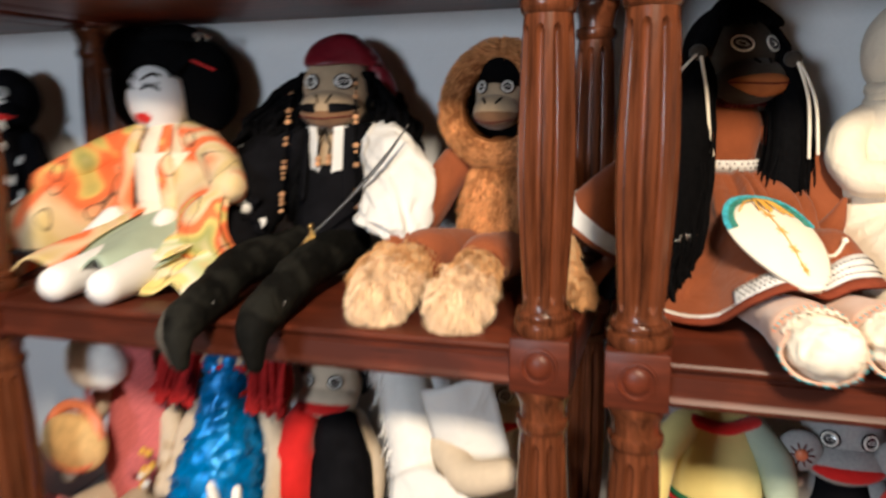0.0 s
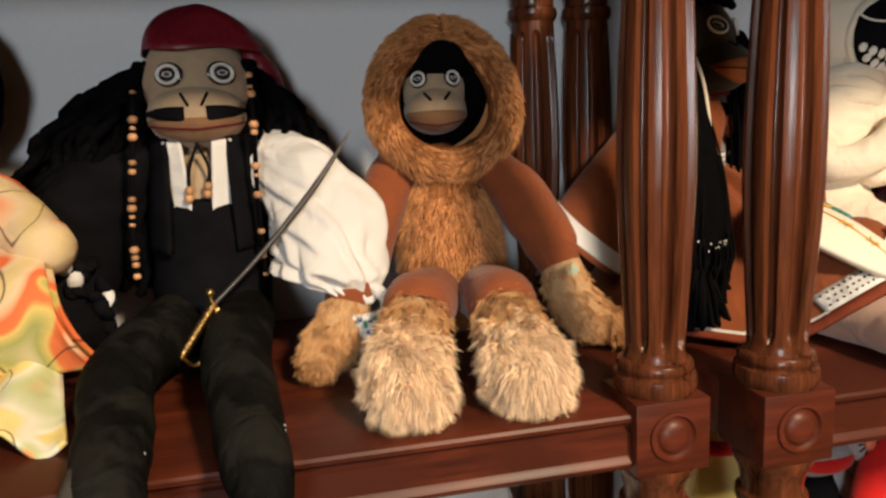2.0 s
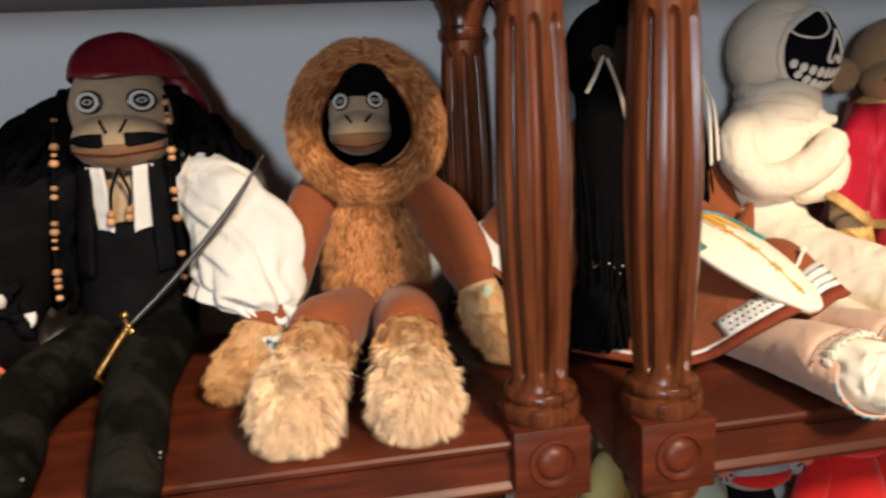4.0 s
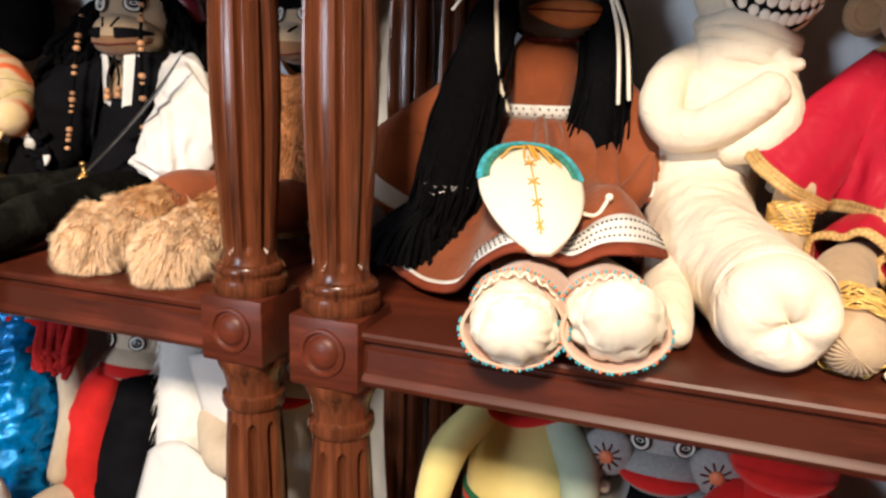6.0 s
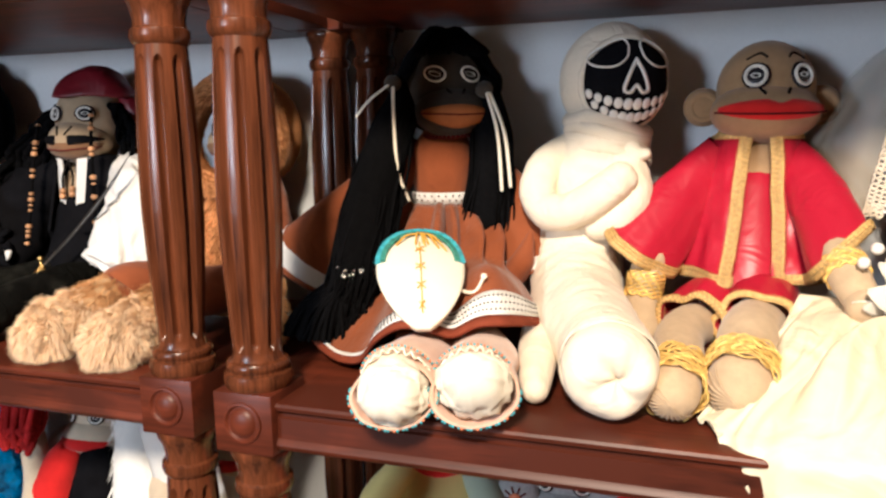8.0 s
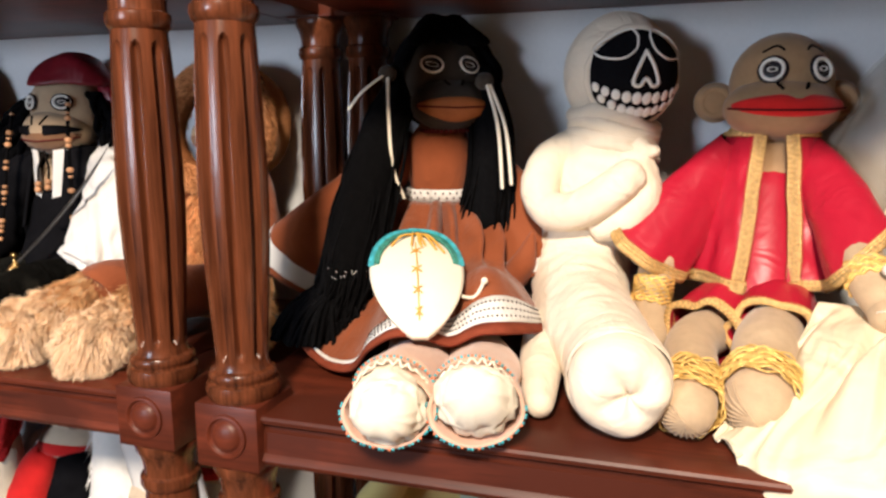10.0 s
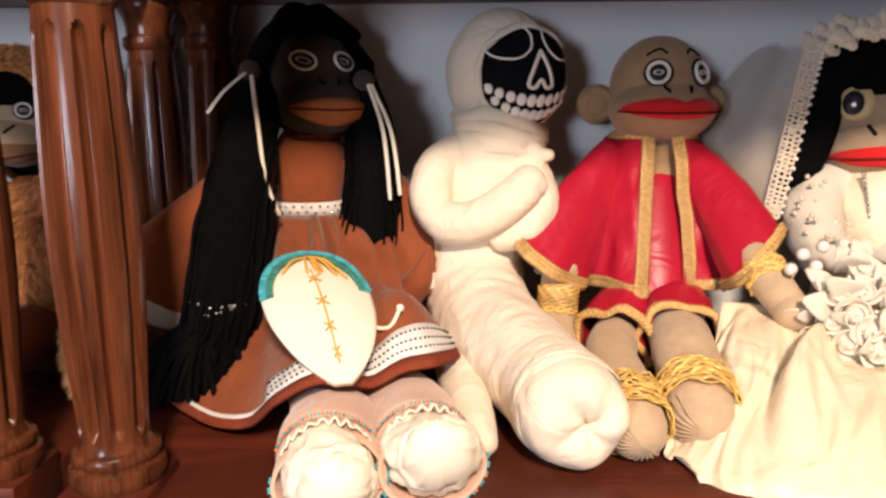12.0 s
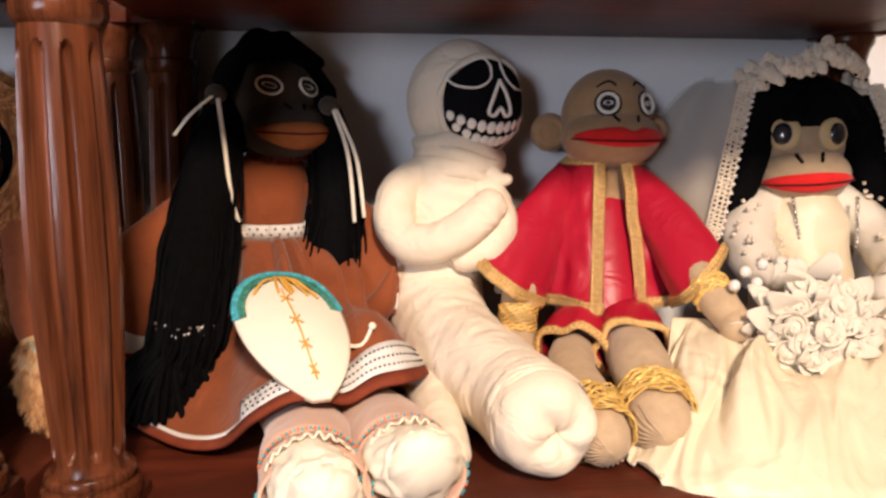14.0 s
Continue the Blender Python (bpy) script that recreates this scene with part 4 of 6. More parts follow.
    for i in range(110):
        for r in range(3):
            if (i + r) % 2:
                continue
            u = 0.45 + 0.54 * i / 110
            p = Vector(skirt(u, 0.883 + r * 0.026))
            d = (Vector(skirt(min(1, u + 0.01), 0.9)) - Vector(skirt(max(0, u - 0.01), 0.9))).cross(Vector(skirt(u, 0.95)) - Vector(skirt(u, 0.8))).normalized()
            blob(s, p - d * 0.0030, 0.0011, "thread_black", 5)
    # legs in soft peach boots, open at the toe, with white crumpled feet
    for seed, (hip, knee, heel, toe, up) in enumerate((((0.120, 0.24, 1.208), (0.172, 0.100, 1.2095), (0.182, 0.022, 1.2145), (0.190, -0.020, 1.2105), 0.002), ((0.155, 0.24, 1.208), (0.226, 0.105, 1.2095), (0.240, 0.030, 1.2165), (0.252, -0.010, 1.2145), 0.012))):
        hip, knee, heel, toe = (Vector(p) for p in (hip, knee, heel, toe))
        d = (toe - knee).normalized()
        a = Vector((1, 0, 0)) - d * d.x
        a.normalize()
        b = Vector((0, 0, 1)) - d * d.z
        b.normalize()
        fold = creased(seed * 4 + 1, 0.035, 9, 0.05)
        slant = Vector((0, 0, 0.82)) + Vector((0, 0.55, 0))
        loft(s, [(hip, a * 0.028, b * 0.020), (knee, a * 0.030, b * 0.0215), (heel, a * 0.031, b * 0.0265), (heel.lerp(toe, 0.6) + Vector((0, 0.004, 0)), a * 0.0325, (b * 0.8 + Vector((0, 0.35, 0))) * 0.029), (toe, a * 0.0335, slant * 0.0265)], "peach", 48, 10, fold, inner=0.07)
        C = heel.lerp(toe, 0.2)
        loft(s, [(heel + Vector((0, 0.004, -0.002)), a * 0.018, b * 0.017), (C + Vector((0, -0.014, 0.000)), a * 0.0245, b * 0.0225), (toe + Vector((0.002, -0.006, 0.002 + up * 0.6)), a * 0.0255, b * 0.0235), (toe + Vector((0.004, -0.016, 0.003 + up)), a * 0.021, b * 0.020)], "cream_white", 56, 10, lambda q, t, seed=seed: 0.15 * (0.42 - abs(noise.noise(Vector((math.cos(q) * 2.1, math.sin(q) * 2.1, t * 3.5 + seed * 7))))) * 2 + 0.05 * noise.noise(Vector((math.cos(q) * 5, math.sin(q) * 5, t * 8 + seed))), cap1=True)
        for i in range(90):
            q = i / 90 * 6.283
            w = 1.02 + fold(q, 1.0)
            if math.sin(q) < 0.15 and i % 3:
                blob(s, toe + (a * math.cos(q) * 0.0335 + slant * math.sin(q) * 0.0265) * w, 0.0011, "turq" if i % 5 else "coral", 6)
        # beaded seam and gathered frill over the instep
        for i in range(34):
            q = 0.25 + 2.64 * i / 33
            p = heel.lerp(toe, 0.38) + Vector((0, -0.004 * math.sin(q), 0)) + a * math.cos(q) * 0.0325 + b * math.sin(q) * 0.0310
            blob(s, p, 0.0012, ("turq", "coral")[i % 2], 6)
        frill = lambda u, v: heel.lerp(toe, 0.52 + 0.16 * v) + a * 0.0300 * math.cos(0.3 + 2.5 * u) + b * (0.0285 + 0.0022 * v + 0.0018 * math.sin(u * 60)) * math.sin(0.3 + 2.5 * u) + Vector((0, 0.0015 * math.sin(u * 75), 0))
        sheet(s, frill, 90, 4, "cream_white", 0.0012)
    s.thing("braided_doll", (0.14, 0.2, S0), "dark sock doll in rust suede dress, long black hair", "doll", "sock dolls")


def purse():
    root = tagged(new("purse"), "cream leather pouch edged with turquoise and green beads", "purse")
    root.location = (0.178, 0.10, 1.262)
    s = Shape()
    top, bot, half = Vector((0.143, 0.170, 1.308)), Vector((0.191, 0.047, 1.246)), 0.0405
    ax = (bot - top)

    def width(v):
        return half * (math.sin(min(1.0, v * 2.6) * math.pi / 2) ** 0.6 if v < 0.385 else math.cos((v - 0.385) / 0.615 * math.pi / 2 * 0.97) ** 0.62)
    nrm = ax.cross(Vector((0.95, 0.3, 0))).normalized()
    nrm = nrm if nrm.z > 0 else -nrm

    def front(u, v):
        w = width(max(v, 0.001))
        x = (u - 0.5) * 2
        return top + ax * v + Vector((0.953, 0.30, 0)) * w * x + nrm * (0.010 * (1 - x * x) * math.sin(math.pi * min(1, v * 1.02 + 0.02)))
    sheet(s, front, 28, 28, "cream_white", 0.006)
    s.part("pouch", root)
    s = Shape()
    rng = random.Random(2)
    for rowi, (key, inn) in enumerate((("turq", 1.02), ("turq", 0.96), ("green_bead", 0.90), ("green_bead", 0.84))):
        for i in range(46):
            q = math.pi * (i + 0.5) / 46
            x, v = math.cos(q) * inn, 0.385 - 0.385 * math.sin(q) * inn
            w = half * x
            p = top + ax * v + Vector((0.953, 0.30, 0)) * w + nrm * (0.0045 + 0.010 * (1 - min(1, x * x)) * math.sin(math.pi * min(1, v + 0.02)))
            blob(s, p, 0.0020, key, 6)
    s.part("bead_edging", root, "turquoise and green glass beads")
    s = Shape()
    for i in range(7):
        a = rng.uniform(-0.3, 0.3)
        v0 = 0.07
        tube(s, [front(0.5 + a * 0.2, v0) + nrm * 0.005, front(0.5 + a * 0.9, 0.1 + 0.1 * abs(a)) + nrm * 0.008, front(0.5 + a * 1.2, 0.2 + 0.1 * rng.random()) + nrm * 0.005], [0.0011], "gold_thread", 5, 4)
    for v in (0.30, 0.50, 0.68, 0.84):
        for d in ((0.055, 0.03), (-0.055, 0.03), (0.05, -0.03), (-0.05, -0.02), (0.0, 0.05)):
            tube(s, [front(0.5, v) + nrm * 0.0045, front(0.5 + d[0], v + d[1]) + nrm * 0.0045], [0.0006], "gold_thread", 5, 3)
    tube(s, [front(0.5, 0.2) + nrm * 0.0042, front(0.505, 0.5) + nrm * 0.0042, front(0.5, 0.9) + nrm * 0.0042], [0.0007], "gold_thread", 5, 6)
    s.part("lacing", root, "golden yellow thread lacing")
    s = Shape()
    tube(s, [front(0.97, 0.5), (0.206, 0.108, 1.268), (0.218, 0.112, 1.266), (0.226, 0.114, 1.280)], [0.0017], "cream_white", 6, 6)
    blob(s, (0.226, 0.114, 1.280), 0.0032, "cream_white", 8)
    s.part("cord", root)


def flower(s, c, r, key, rng, n=9):
    c = Vector(c)
    for i in range(n):
        q = i * 2.4
        rr = r * 0.55 * (i / n) ** 0.6
        t = Ball(c + Vector((math.cos(q) * rr, -0.002 * (n - i) / n * 2 + rng.uniform(-1, 1) * 0.0012, math.sin(q) * rr)), (r * 0.50, r * 0.13, r * 0.46), math.degrees(math.cos(q)) * 0.9 * (i / n) + rng.uniform(-12, 12), -math.degrees(math.sin(q)) * 0.9 * (i / n) + rng.uniform(-12, 12), rng.uniform(0, 180))
        ball(s, t, key, 9, 6)


def bride_doll():
    s = Shape()
    rng = random.Random(8)
    turn = -15
    head = Ball((0.672, 0.292, 1.420), (0.047, 0.044, 0.050), turn)
    ball(s, head, "knit_grey", 32, 20)
    muz = Ball((0.668, 0.270, 1.388), (0.046, 0.038, 0.030), turn, 0, -4)
    ball(s, muz, "knit_grey", 32, 20)
    patch(s, muz, lambda u: -12 - 24 * math.sin(math.pi * u) ** 0.8 + 4, lambda u: -8 + 16 * math.sin(math.pi * u) ** 0.6, -70, 70, "red_felt", 0.0010, 30, 6, 0.002)
    stroke(s, muz, [(a, -12 + 2 * abs(a) / 64) for a in range(-66, 67, 10)], 0.0011, "lip_line", 0.0034)
    for a in (-15, 15):
        stroke(s, muz, [(a * 0.9, 30), (a * 1.5, 46)], 0.0019, "thread_black", 0.0006)
    for a in (-27, 27):
        p, w = head.at(a, 11, 0.003), head.normal(a * 0.6, 6)
        d = Ball(p, (0.015, 0.004, 0.0165))
        d.rot = w.to_track_quat("-Y", "Z").to_matrix()
        ball(s, d, "button_cream", 24, 8)
        d = Ball(p + w * 0.0022 + Vector((-0.003 if a < 0 else 0.003, 0, 0)), (0.0092, 0.004, 0.0112))
        d.rot = w.to_track_quat("-Y", "Z").to_matrix()
        ball(s, d, "button_dark", 24, 8)
        stroke(s, head, [(a * 0.5, 34), (a, 40), (a * 1.6, 32)], 0.0015, "thread_black", 0.0006)
    # hair
    ball(s, Ball((0.676, 0.302, 1.432), (0.068, 0.036, 0.056), 0), "black", 26, 18)
    for w in (-1, 1):
        tube(s, [(0.676 + w * 0.05, 0.29, 1.46), (0.676 + w * 0.066, 0.275, 1.41), (0.676 + w * 0.078, 0.27, 1.36)], [0.020, 0.022, 0.016], "black", 14)
    for side in (-1, 1):
        for i in range(100):
            a = rng.random()
            x = 0.680 + side * (0.018 + 0.045 * a)
            end = 1.345 + rng.uniform(-0.02, 0.02)
            tube(s, [(0.680 + side * 0.006, 0.275 + 0.02 * a, 1.482), (x, 0.262 + 0.035 * a, 1.468), (x + side * 0.012, 0.262 + 0.03 * a + 0.01, 1.42), (x + side * 0.026, 0.275 + 0.02 * a, end)] if a > 0.45 else
                 [(0.680 + side * 0.004, 0.270, 1.484), (0.680 + side * (0.012 + 0.03 * a), 0.254, 1.470), (0.676 + side * (0.03 + 0.03 * a), 0.246, 1.446)], [0.0042], "black", 6, 4)
    ball(s, Ball((0.676, 0.292, 1.454), (0.060, 0.047, 0.036)), "black", 26, 16)
    # gown: bodice, sleeves
    tube(s, [(0.678, 0.285, 1.372), (0.672, 0.275, 1.345), (0.668, 0.262, 1.30), (0.665, 0.245, 1.24)], [0.028, 0.044, 0.046, 0.055], "ivory_satin", 24, wrinkle=0.06)
    for arm in ([(0.640, 0.280, 1.360), (0.606, 0.255, 1.335), (0.596, 0.215, 1.305), (0.610, 0.175, 1.292)], [(0.716, 0.280, 1.360), (0.742, 0.255, 1.330), (0.735, 0.20, 1.300), (0.700, 0.17, 1.285)]):
        tube(s, arm, [0.021, 0.025, 0.024, 0.021], "ivory_white", 18, 6, wrinkle=0.18, freq=80)
        for i in range(60):
            u = rng.random()
            q = rng.uniform(0, 6.283)
            p = along(arm, u) + Vector((math.cos(q), -abs(math.sin(q)), math.sin(q * 2))) * 0.022
            blob(s, p, 0.0024, "lace", 6)
    for side in (-1, 1):
        for i in range(12):
            blob(s, (0.676 + side * (0.034 - 0.0004 * i), 0.240 - 0.0010 * i, 1.366 - i * 0.0042), 0.0023, "silver", 6)
    # veil: lace edges, tulle, crown of flowers
    for side in (-1, 1):
        edge = [(0.664 + side * 0.068, 0.258, 1.476), (0.664 + side * 0.080, 0.248, 1.440), (0.664 + side * 0.092, 0.243, 1.385), (0.664 + side * 0.104, 0.240, 1.330)]
        path = smooth_path(edge, 14)
        for i, p in enumerate(path):
            for k in (-1, 0, 1):
                ring(s, p + Vector((side * k * 0.0052, 0, k * 0.0016 + rng.uniform(-0.001, 0.001))), (rng.uniform(-0.3, 0.3), -1, rng.uniform(-0.3, 0.3)), 0.0026, 0.0011, "lace", 9, 5)
            if i % 2:
                blob(s, p + Vector((-side * 0.009, -0.001, 0)), 0.0020, "pearl", 6)

        def tulle(u, v, side=side, edge=edge):
            p = along(edge, v)
            far = Vector((0.664 + side * (0.080 + 0.125 * v ** 0.7), 0.335, 1.488 - 0.19 * v))
            q = p.lerp(far, u)
            q.x += side * 0.025 * math.sin(math.pi * u) * v
            q.y += 0.010 * math.sin(u * 14 + v * 3)
            return q
        sheet(s, tulle, 26, 18, "veil", 0.0006)
        sheet(s, lambda u, v: tulle(u * 0.9, v) + Vector((0.004, 0.008, 0.004)), 20, 14, "veil", 0.0006)
    for i in range(36):
        a = radians(-78 + 156 * (i % 18) / 17)
        c = (0.668 + 0.062 * math.sin(a), 0.285 - 0.040 * math.cos(a) + 0.02 * (i // 18), 1.468 + 0.018 * math.cos(a) + rng.uniform(0, 0.010) + 0.010 * (i // 18) + (0.012 if 8 < i % 18 < 15 else 0))
        flower(s, c, 0.011 * rng.uniform(0.8, 1.2), "lace", rng, 7)
    for i in range(14):
        a = radians(-70 + 140 * i / 13)
        blob(s, (0.668 + 0.062 * math.sin(a), 0.276 - 0.042 * math.cos(a), 1.472 + 0.016 * math.cos(a)), 0.0016, "thread_black" if i % 2 else "pearl", 6)

    # gown spread over the lap and the shelf, its hem hanging over the edge
    waist = [(0.494, 0.172, 1.266), (0.530, 0.176, 1.262), (0.585, 0.180, 1.250), (0.650, 0.190, 1.250), (0.720, 0.200, 1.255), (0.780, 0.22, 1.24)]
    border = [(0.412, 0.052, 1.190), (0.436, 0.018, 1.191), (0.485, -0.004, 1.191), (0.560, -0.011, 1.191), (0.670, -0.011, 1.191), (0.780, -0.008, 1.191)]

    def gown(u, v):
        w = min(1.0, v / 0.86)
        p = along(waist, u).lerp(along(border, u), w)
        hill = math.sin(math.pi * w)
        p.z += hill * (0.010 - 0.026 * math.exp(-((u - 0.02) / 0.10) ** 2) + 0.014 * math.exp(-((u - 0.40) / 0.08) ** 2) + 0.012 * math.exp(-((u - 0.72) / 0.10) ** 2))
        p.z += (0.3 + 0.7 * hill) * (0.022 * noise.noise(Vector((u * 11 + 0.8 * v, v * 1.9, 4.0))) + 0.016 * (0.35 - abs(noise.noise(Vector((u * 19, v * 2.4, 8.0)))))) * min(1, v * 5)
        p.x += 0.008 * math.sin(v * 7 + u * 20) * hill
        if p.y > -0.006:
            p.z = max(p.z, S0 + 0.004)
        if v > 0.86:
            drop = (v - 0.86) * 0.42 * min(1.0, max(0.0, (u - 0.12) * 4.5))
            p.z -= drop
            p.y -= 0.004 * math.sin(u * 60) * (v - 0.86) * 7 + min(0.006, drop)
        return p
    sheet(s, gown, 200, 80, "ivory_satin", 0.0016)
    # crumpled corner beside the neighbour's foot
    corner = lambda u, v: Vector((0.405 + 0.070 * u + 0.020 * v, 0.105 - 0.085 * v + 0.010 * math.sin(u * 7), S0 + 0.005 + 0.016 * abs(noise.noise(Vector((u * 4, v * 3, 2)))) * math.sin(math.pi * min(1, 0.1 + u)) + 0.020 * u * (1 - v)))
    sheet(s, corner, 40, 30, "ivory_satin", 0.0016)
    s.thing("bride_doll", (0.67, 0.24, S0), "sock doll bride with flower crown, veil and ivory gown", "doll", "sock dolls")


def rose(s, c, r, axis, start):
    """A fabric rose: one ribbon wound in a spiral, flaring outwards."""
    w = Vector(axis).normalized()
    a = w.orthogonal().normalized()
    b = w.cross(a)

    def ribbon(u, v):
        q = start + u * 6.283 * 2.3
        rad = r * (0.10 + 0.75 * u) * (0.72 + (0.25 + 0.30 * u) * v) * (1 + 0.10 * math.sin(q * 1.7 + start))
        return Vector(c) + (a * math.cos(q) + b * math.sin(q)) * rad + w * r * (0.85 * v - 0.35 * u * v * v + 0.10 * math.sin(q * 2.3))
    blob(s, Vector(c) + w * r * 0.1, r * 0.62, "ivory_white", 10)
    sheet(s, ribbon, 44, 3, "ivory_white", 0.0008)


def bouquet():
    root = tagged(new("bouquet"), "bouquet of ivory fabric roses with pearl beads", "bouquet")
    root.location = (0.602, 0.14, 1.21)
    rng = random.Random(4)
    c = Vector((0.602, 0.140, 1.262))
    for i in range(30):
        q, r = i * 2.4, 0.048 * math.sqrt(i / 30)
        p = c + Vector((r * math.cos(q) * 1.1, -0.030 * (1 - (r / 0.05) ** 2) + rng.uniform(-0.004, 0.004), r * math.sin(q) * 0.9))
        s = Shape()
        rose(s, p, 0.0125 * rng.uniform(0.8, 1.25), (p - c - Vector((0, 0.03, 0))).normalized() + Vector((rng.uniform(-0.3, 0.3), -0.5, rng.uniform(-0.2, 0.4))), rng.uniform(0, 6))
        s.part("rose", root)
    for i in range(58):
        q = rng.uniform(0, 6.283)
        f = 1.0 if i < 30 else rng.uniform(0.3, 0.8)
        p = c + Vector((0.045 * math.cos(q) * f, -0.034 * (1 - f), 0.042 * math.sin(q) * f))
        e = p + Vector((0.026 * math.cos(q) + rng.uniform(-0.012, 0.012), rng.uniform(-0.018, 0.002), 0.024 * math.sin(q) + rng.uniform(-0.006, 0.006)))
        w = Vector((-math.sin(q), 0.2 + rng.uniform(-0.6, 0.6), math.cos(q))) * rng.uniform(0.007, 0.012)
        s = Shape()
        sheet(s, lambda u, v, p=p, e=e, w=w: p.lerp(e, v) + w * (u - 0.5) * 2 * math.sin(math.pi * (0.25 + 0.7 * v)) + Vector((0, -0.006 * math.sin(3.14 * v), 0)), 6, 6, "ivory_white", 0.0007)
        s.part("leaf", root)
    s = Shape()
    for i in range(30):
        q, r = rng.uniform(0, 6.283), rng.uniform(0.01, 0.058)
        blob(s, c + Vector((r * math.cos(q), -0.032 + 0.02 * r / 0.05, r * math.sin(q))), 0.0022, "pearl", 6)
    for x, z in ((0.536, 1.300), (0.545, 1.312), (0.560, 1.318), (0.556, 1.302), (0.575, 1.320)):
        blob(s, (x, 0.145, z), 0.0052, "pearl", 10)
    s.part("pearl_trim", root, "shiny white pearl beads")
    s = Shape()
    for i in range(6):
        tube(s, [c, c + Vector((rng.uniform(-0.02, 0.02), 0.01, -0.045)), c + Vector((rng.uniform(-0.04, 0.04), 0.0, -0.070))], [0.0012], "silver" if i % 2 else "lace", 5, 4)
    s.part("streamers", root)


def pirate_doll():
    s = Shape()
    rng = random.Random(11)
    turn = 4
    head = Ball((-0.370, 0.290, 1.435), (0.048, 0.044, 0.050), turn)
    ball(s, head, "knit_grey", 32, 20)
    muz = Ball((-0.371, 0.270, 1.407), (0.043, 0.040, 0.030), turn)
    ball(s, muz, "knit_grey", 32, 20)
    patch(s, muz, lambda u: -14 - 50 * math.sin(math.pi * u) ** 0.8 + 8, lambda u: -6 + 3 * math.sin(math.pi * u), -78, 78, "knit_tan", 0.0006, 28, 8, 0.0012)
    stroke(s, muz, [(a, -22 + 8 * abs(a) / 70) for a in range(-70, 71, 10)], 0.0009, "lip_line", 0.0022)
    for w in (-1, 1):
        patch(s, muz, (lambda u: -14 + 16 * u) if w > 0 else (lambda u: 2 - 16 * u), (lambda u: 14 - 10 * u + 4 * math.sin(math.pi * u)) if w > 0 else (lambda u: 4 + 10 * u + 4 * math.sin(math.pi * u)), *((12, 78) if w > 0 else (-78, -12)), "black_cloth", 0.0014, 16, 5, 0.0018)
        stroke(s, muz, [(w * 8, 16), (w * 18, 36)], 0.0014, "thread_black", 0.0006)
        button_eye(s, head, w * 27, 8, 0.0135, "button_white", "button_dark", 0.80)
    for x in (-0.424, -0.318):
        blob(s, (x, 0.303, 1.405), (0.008, 0.010, 0.020), "knit_grey", 12)
    # bandana
    cap = Ball((-0.366, 0.298, 1.442), (0.056, 0.053, 0.063), turn)
    def band(u, v):
        a = -175 + 350 * u
        return cap.at(a, 20 + 70 * v + 2 * math.sin(u * 25) * (1 - v), 0.001 + 0.0035 * math.sin(u * 19 + v * 5) * (1 - v))
    sheet(s, band, 60, 16, "bandana", 0.002)
    tube(s, [(-0.322, 0.30, 1.462), (-0.305, 0.305, 1.435), (-0.296, 0.31, 1.40)], [0.010, 0.013, 0.006], "bandana", 12, wrinkle=0.3)
    # dreadlocks
    for side, count, spread in ((-1, 80, 0.115), (1, 52, 0.055)):
        for i in range(count):
            a = rng.random()
            x0 = -0.370 + side * 0.044
            x1 = x0 + side * (0.01 + spread * a)
            y0 = 0.278 + 0.045 * rng.random()
            z1 = 1.30 - 0.07 * rng.random() + (0.03 if side > 0 else 0.05 * a)
            pts = []
            wob = rng.uniform(0, 6)
            for j in range(10):
                t = j / 9
                p = Vector((x0, y0, 1.452)).lerp(Vector((x1, y0 - 0.015 * rng.random(), z1)), t)
                p.x += side * 0.022 * math.sin(math.pi * t) * (0.3 + a) + 0.0062 * math.sin(j * 2.2 + wob)
                p.y += 0.0062 * math.cos(j * 2.2 + wob)
                pts.append(p)
            tube(s, pts, [0.0046 if side < 0 else 0.0040], "black", 7, 4, wrinkle=0.55, freq=320)
    blob(s, (-0.465, 0.318, 1.365), (0.055, 0.030, 0.060), "black", 16, wrinkle=0.3, freq=60)
    # coat: dark mass over the arm that lies behind the geisha sleeve
    tube(s, [(-0.425, 0.30, 1.365), (-0.475, 0.285, 1.33), (-0.495, 0.26, 1.275), (-0.485, 0.215, 1.235)], [0.030, 0.042, 0.044, 0.032], "black_cloth", 18, wrinkle=0.25)
    for i in range(30):
        q = rng.uniform(0, 6.283)
        blob(s, Vector((-0.460 + rng.uniform(-0.025, 0.01), 0.200 + rng.uniform(0, 0.02), 1.235 + rng.uniform(-0.02, 0.055))), (0.007, 0.004, 0.009), "white_cloth" if i % 4 == 0 else "black_cloth", 8, rng.uniform(-60, 60), rng.uniform(-60, 60))
    # body: shirt, waistcoat, sash
    tube(s, [(-0.372, 0.298, 1.385), (-0.372, 0.292, 1.35), (-0.372, 0.282, 1.29), (-0.370, 0.262, 1.225)], [0.026, 0.040, 0.044, 0.046], "knit_grey", 20)
    for w in (-1, 1):
        def lapel(u, v, w=w):
            x = -0.372 + w * (0.008 + 0.016 * u + 0.005 * (1 - v))
            return Vector((x, 0.246 - 0.004 * v + 0.008 * u, 1.385 - 0.065 * v))
        sheet(s, lapel if w < 0 else (lambda u, v: lapel(u, v)), 8, 10, "white_cloth", 0.003)
        def vest(u, v, w=w):
            a = radians(33 + 135 * u)
            R = 0.045 + 0.006 * v
            return Vector((-0.372 + w * R * math.sin(a), 0.290 - 0.030 * v * 0.6 - R * math.cos(a), 1.388 - 0.10 * v))
        sheet(s, vest, 20, 14, "black_cloth", 0.003)
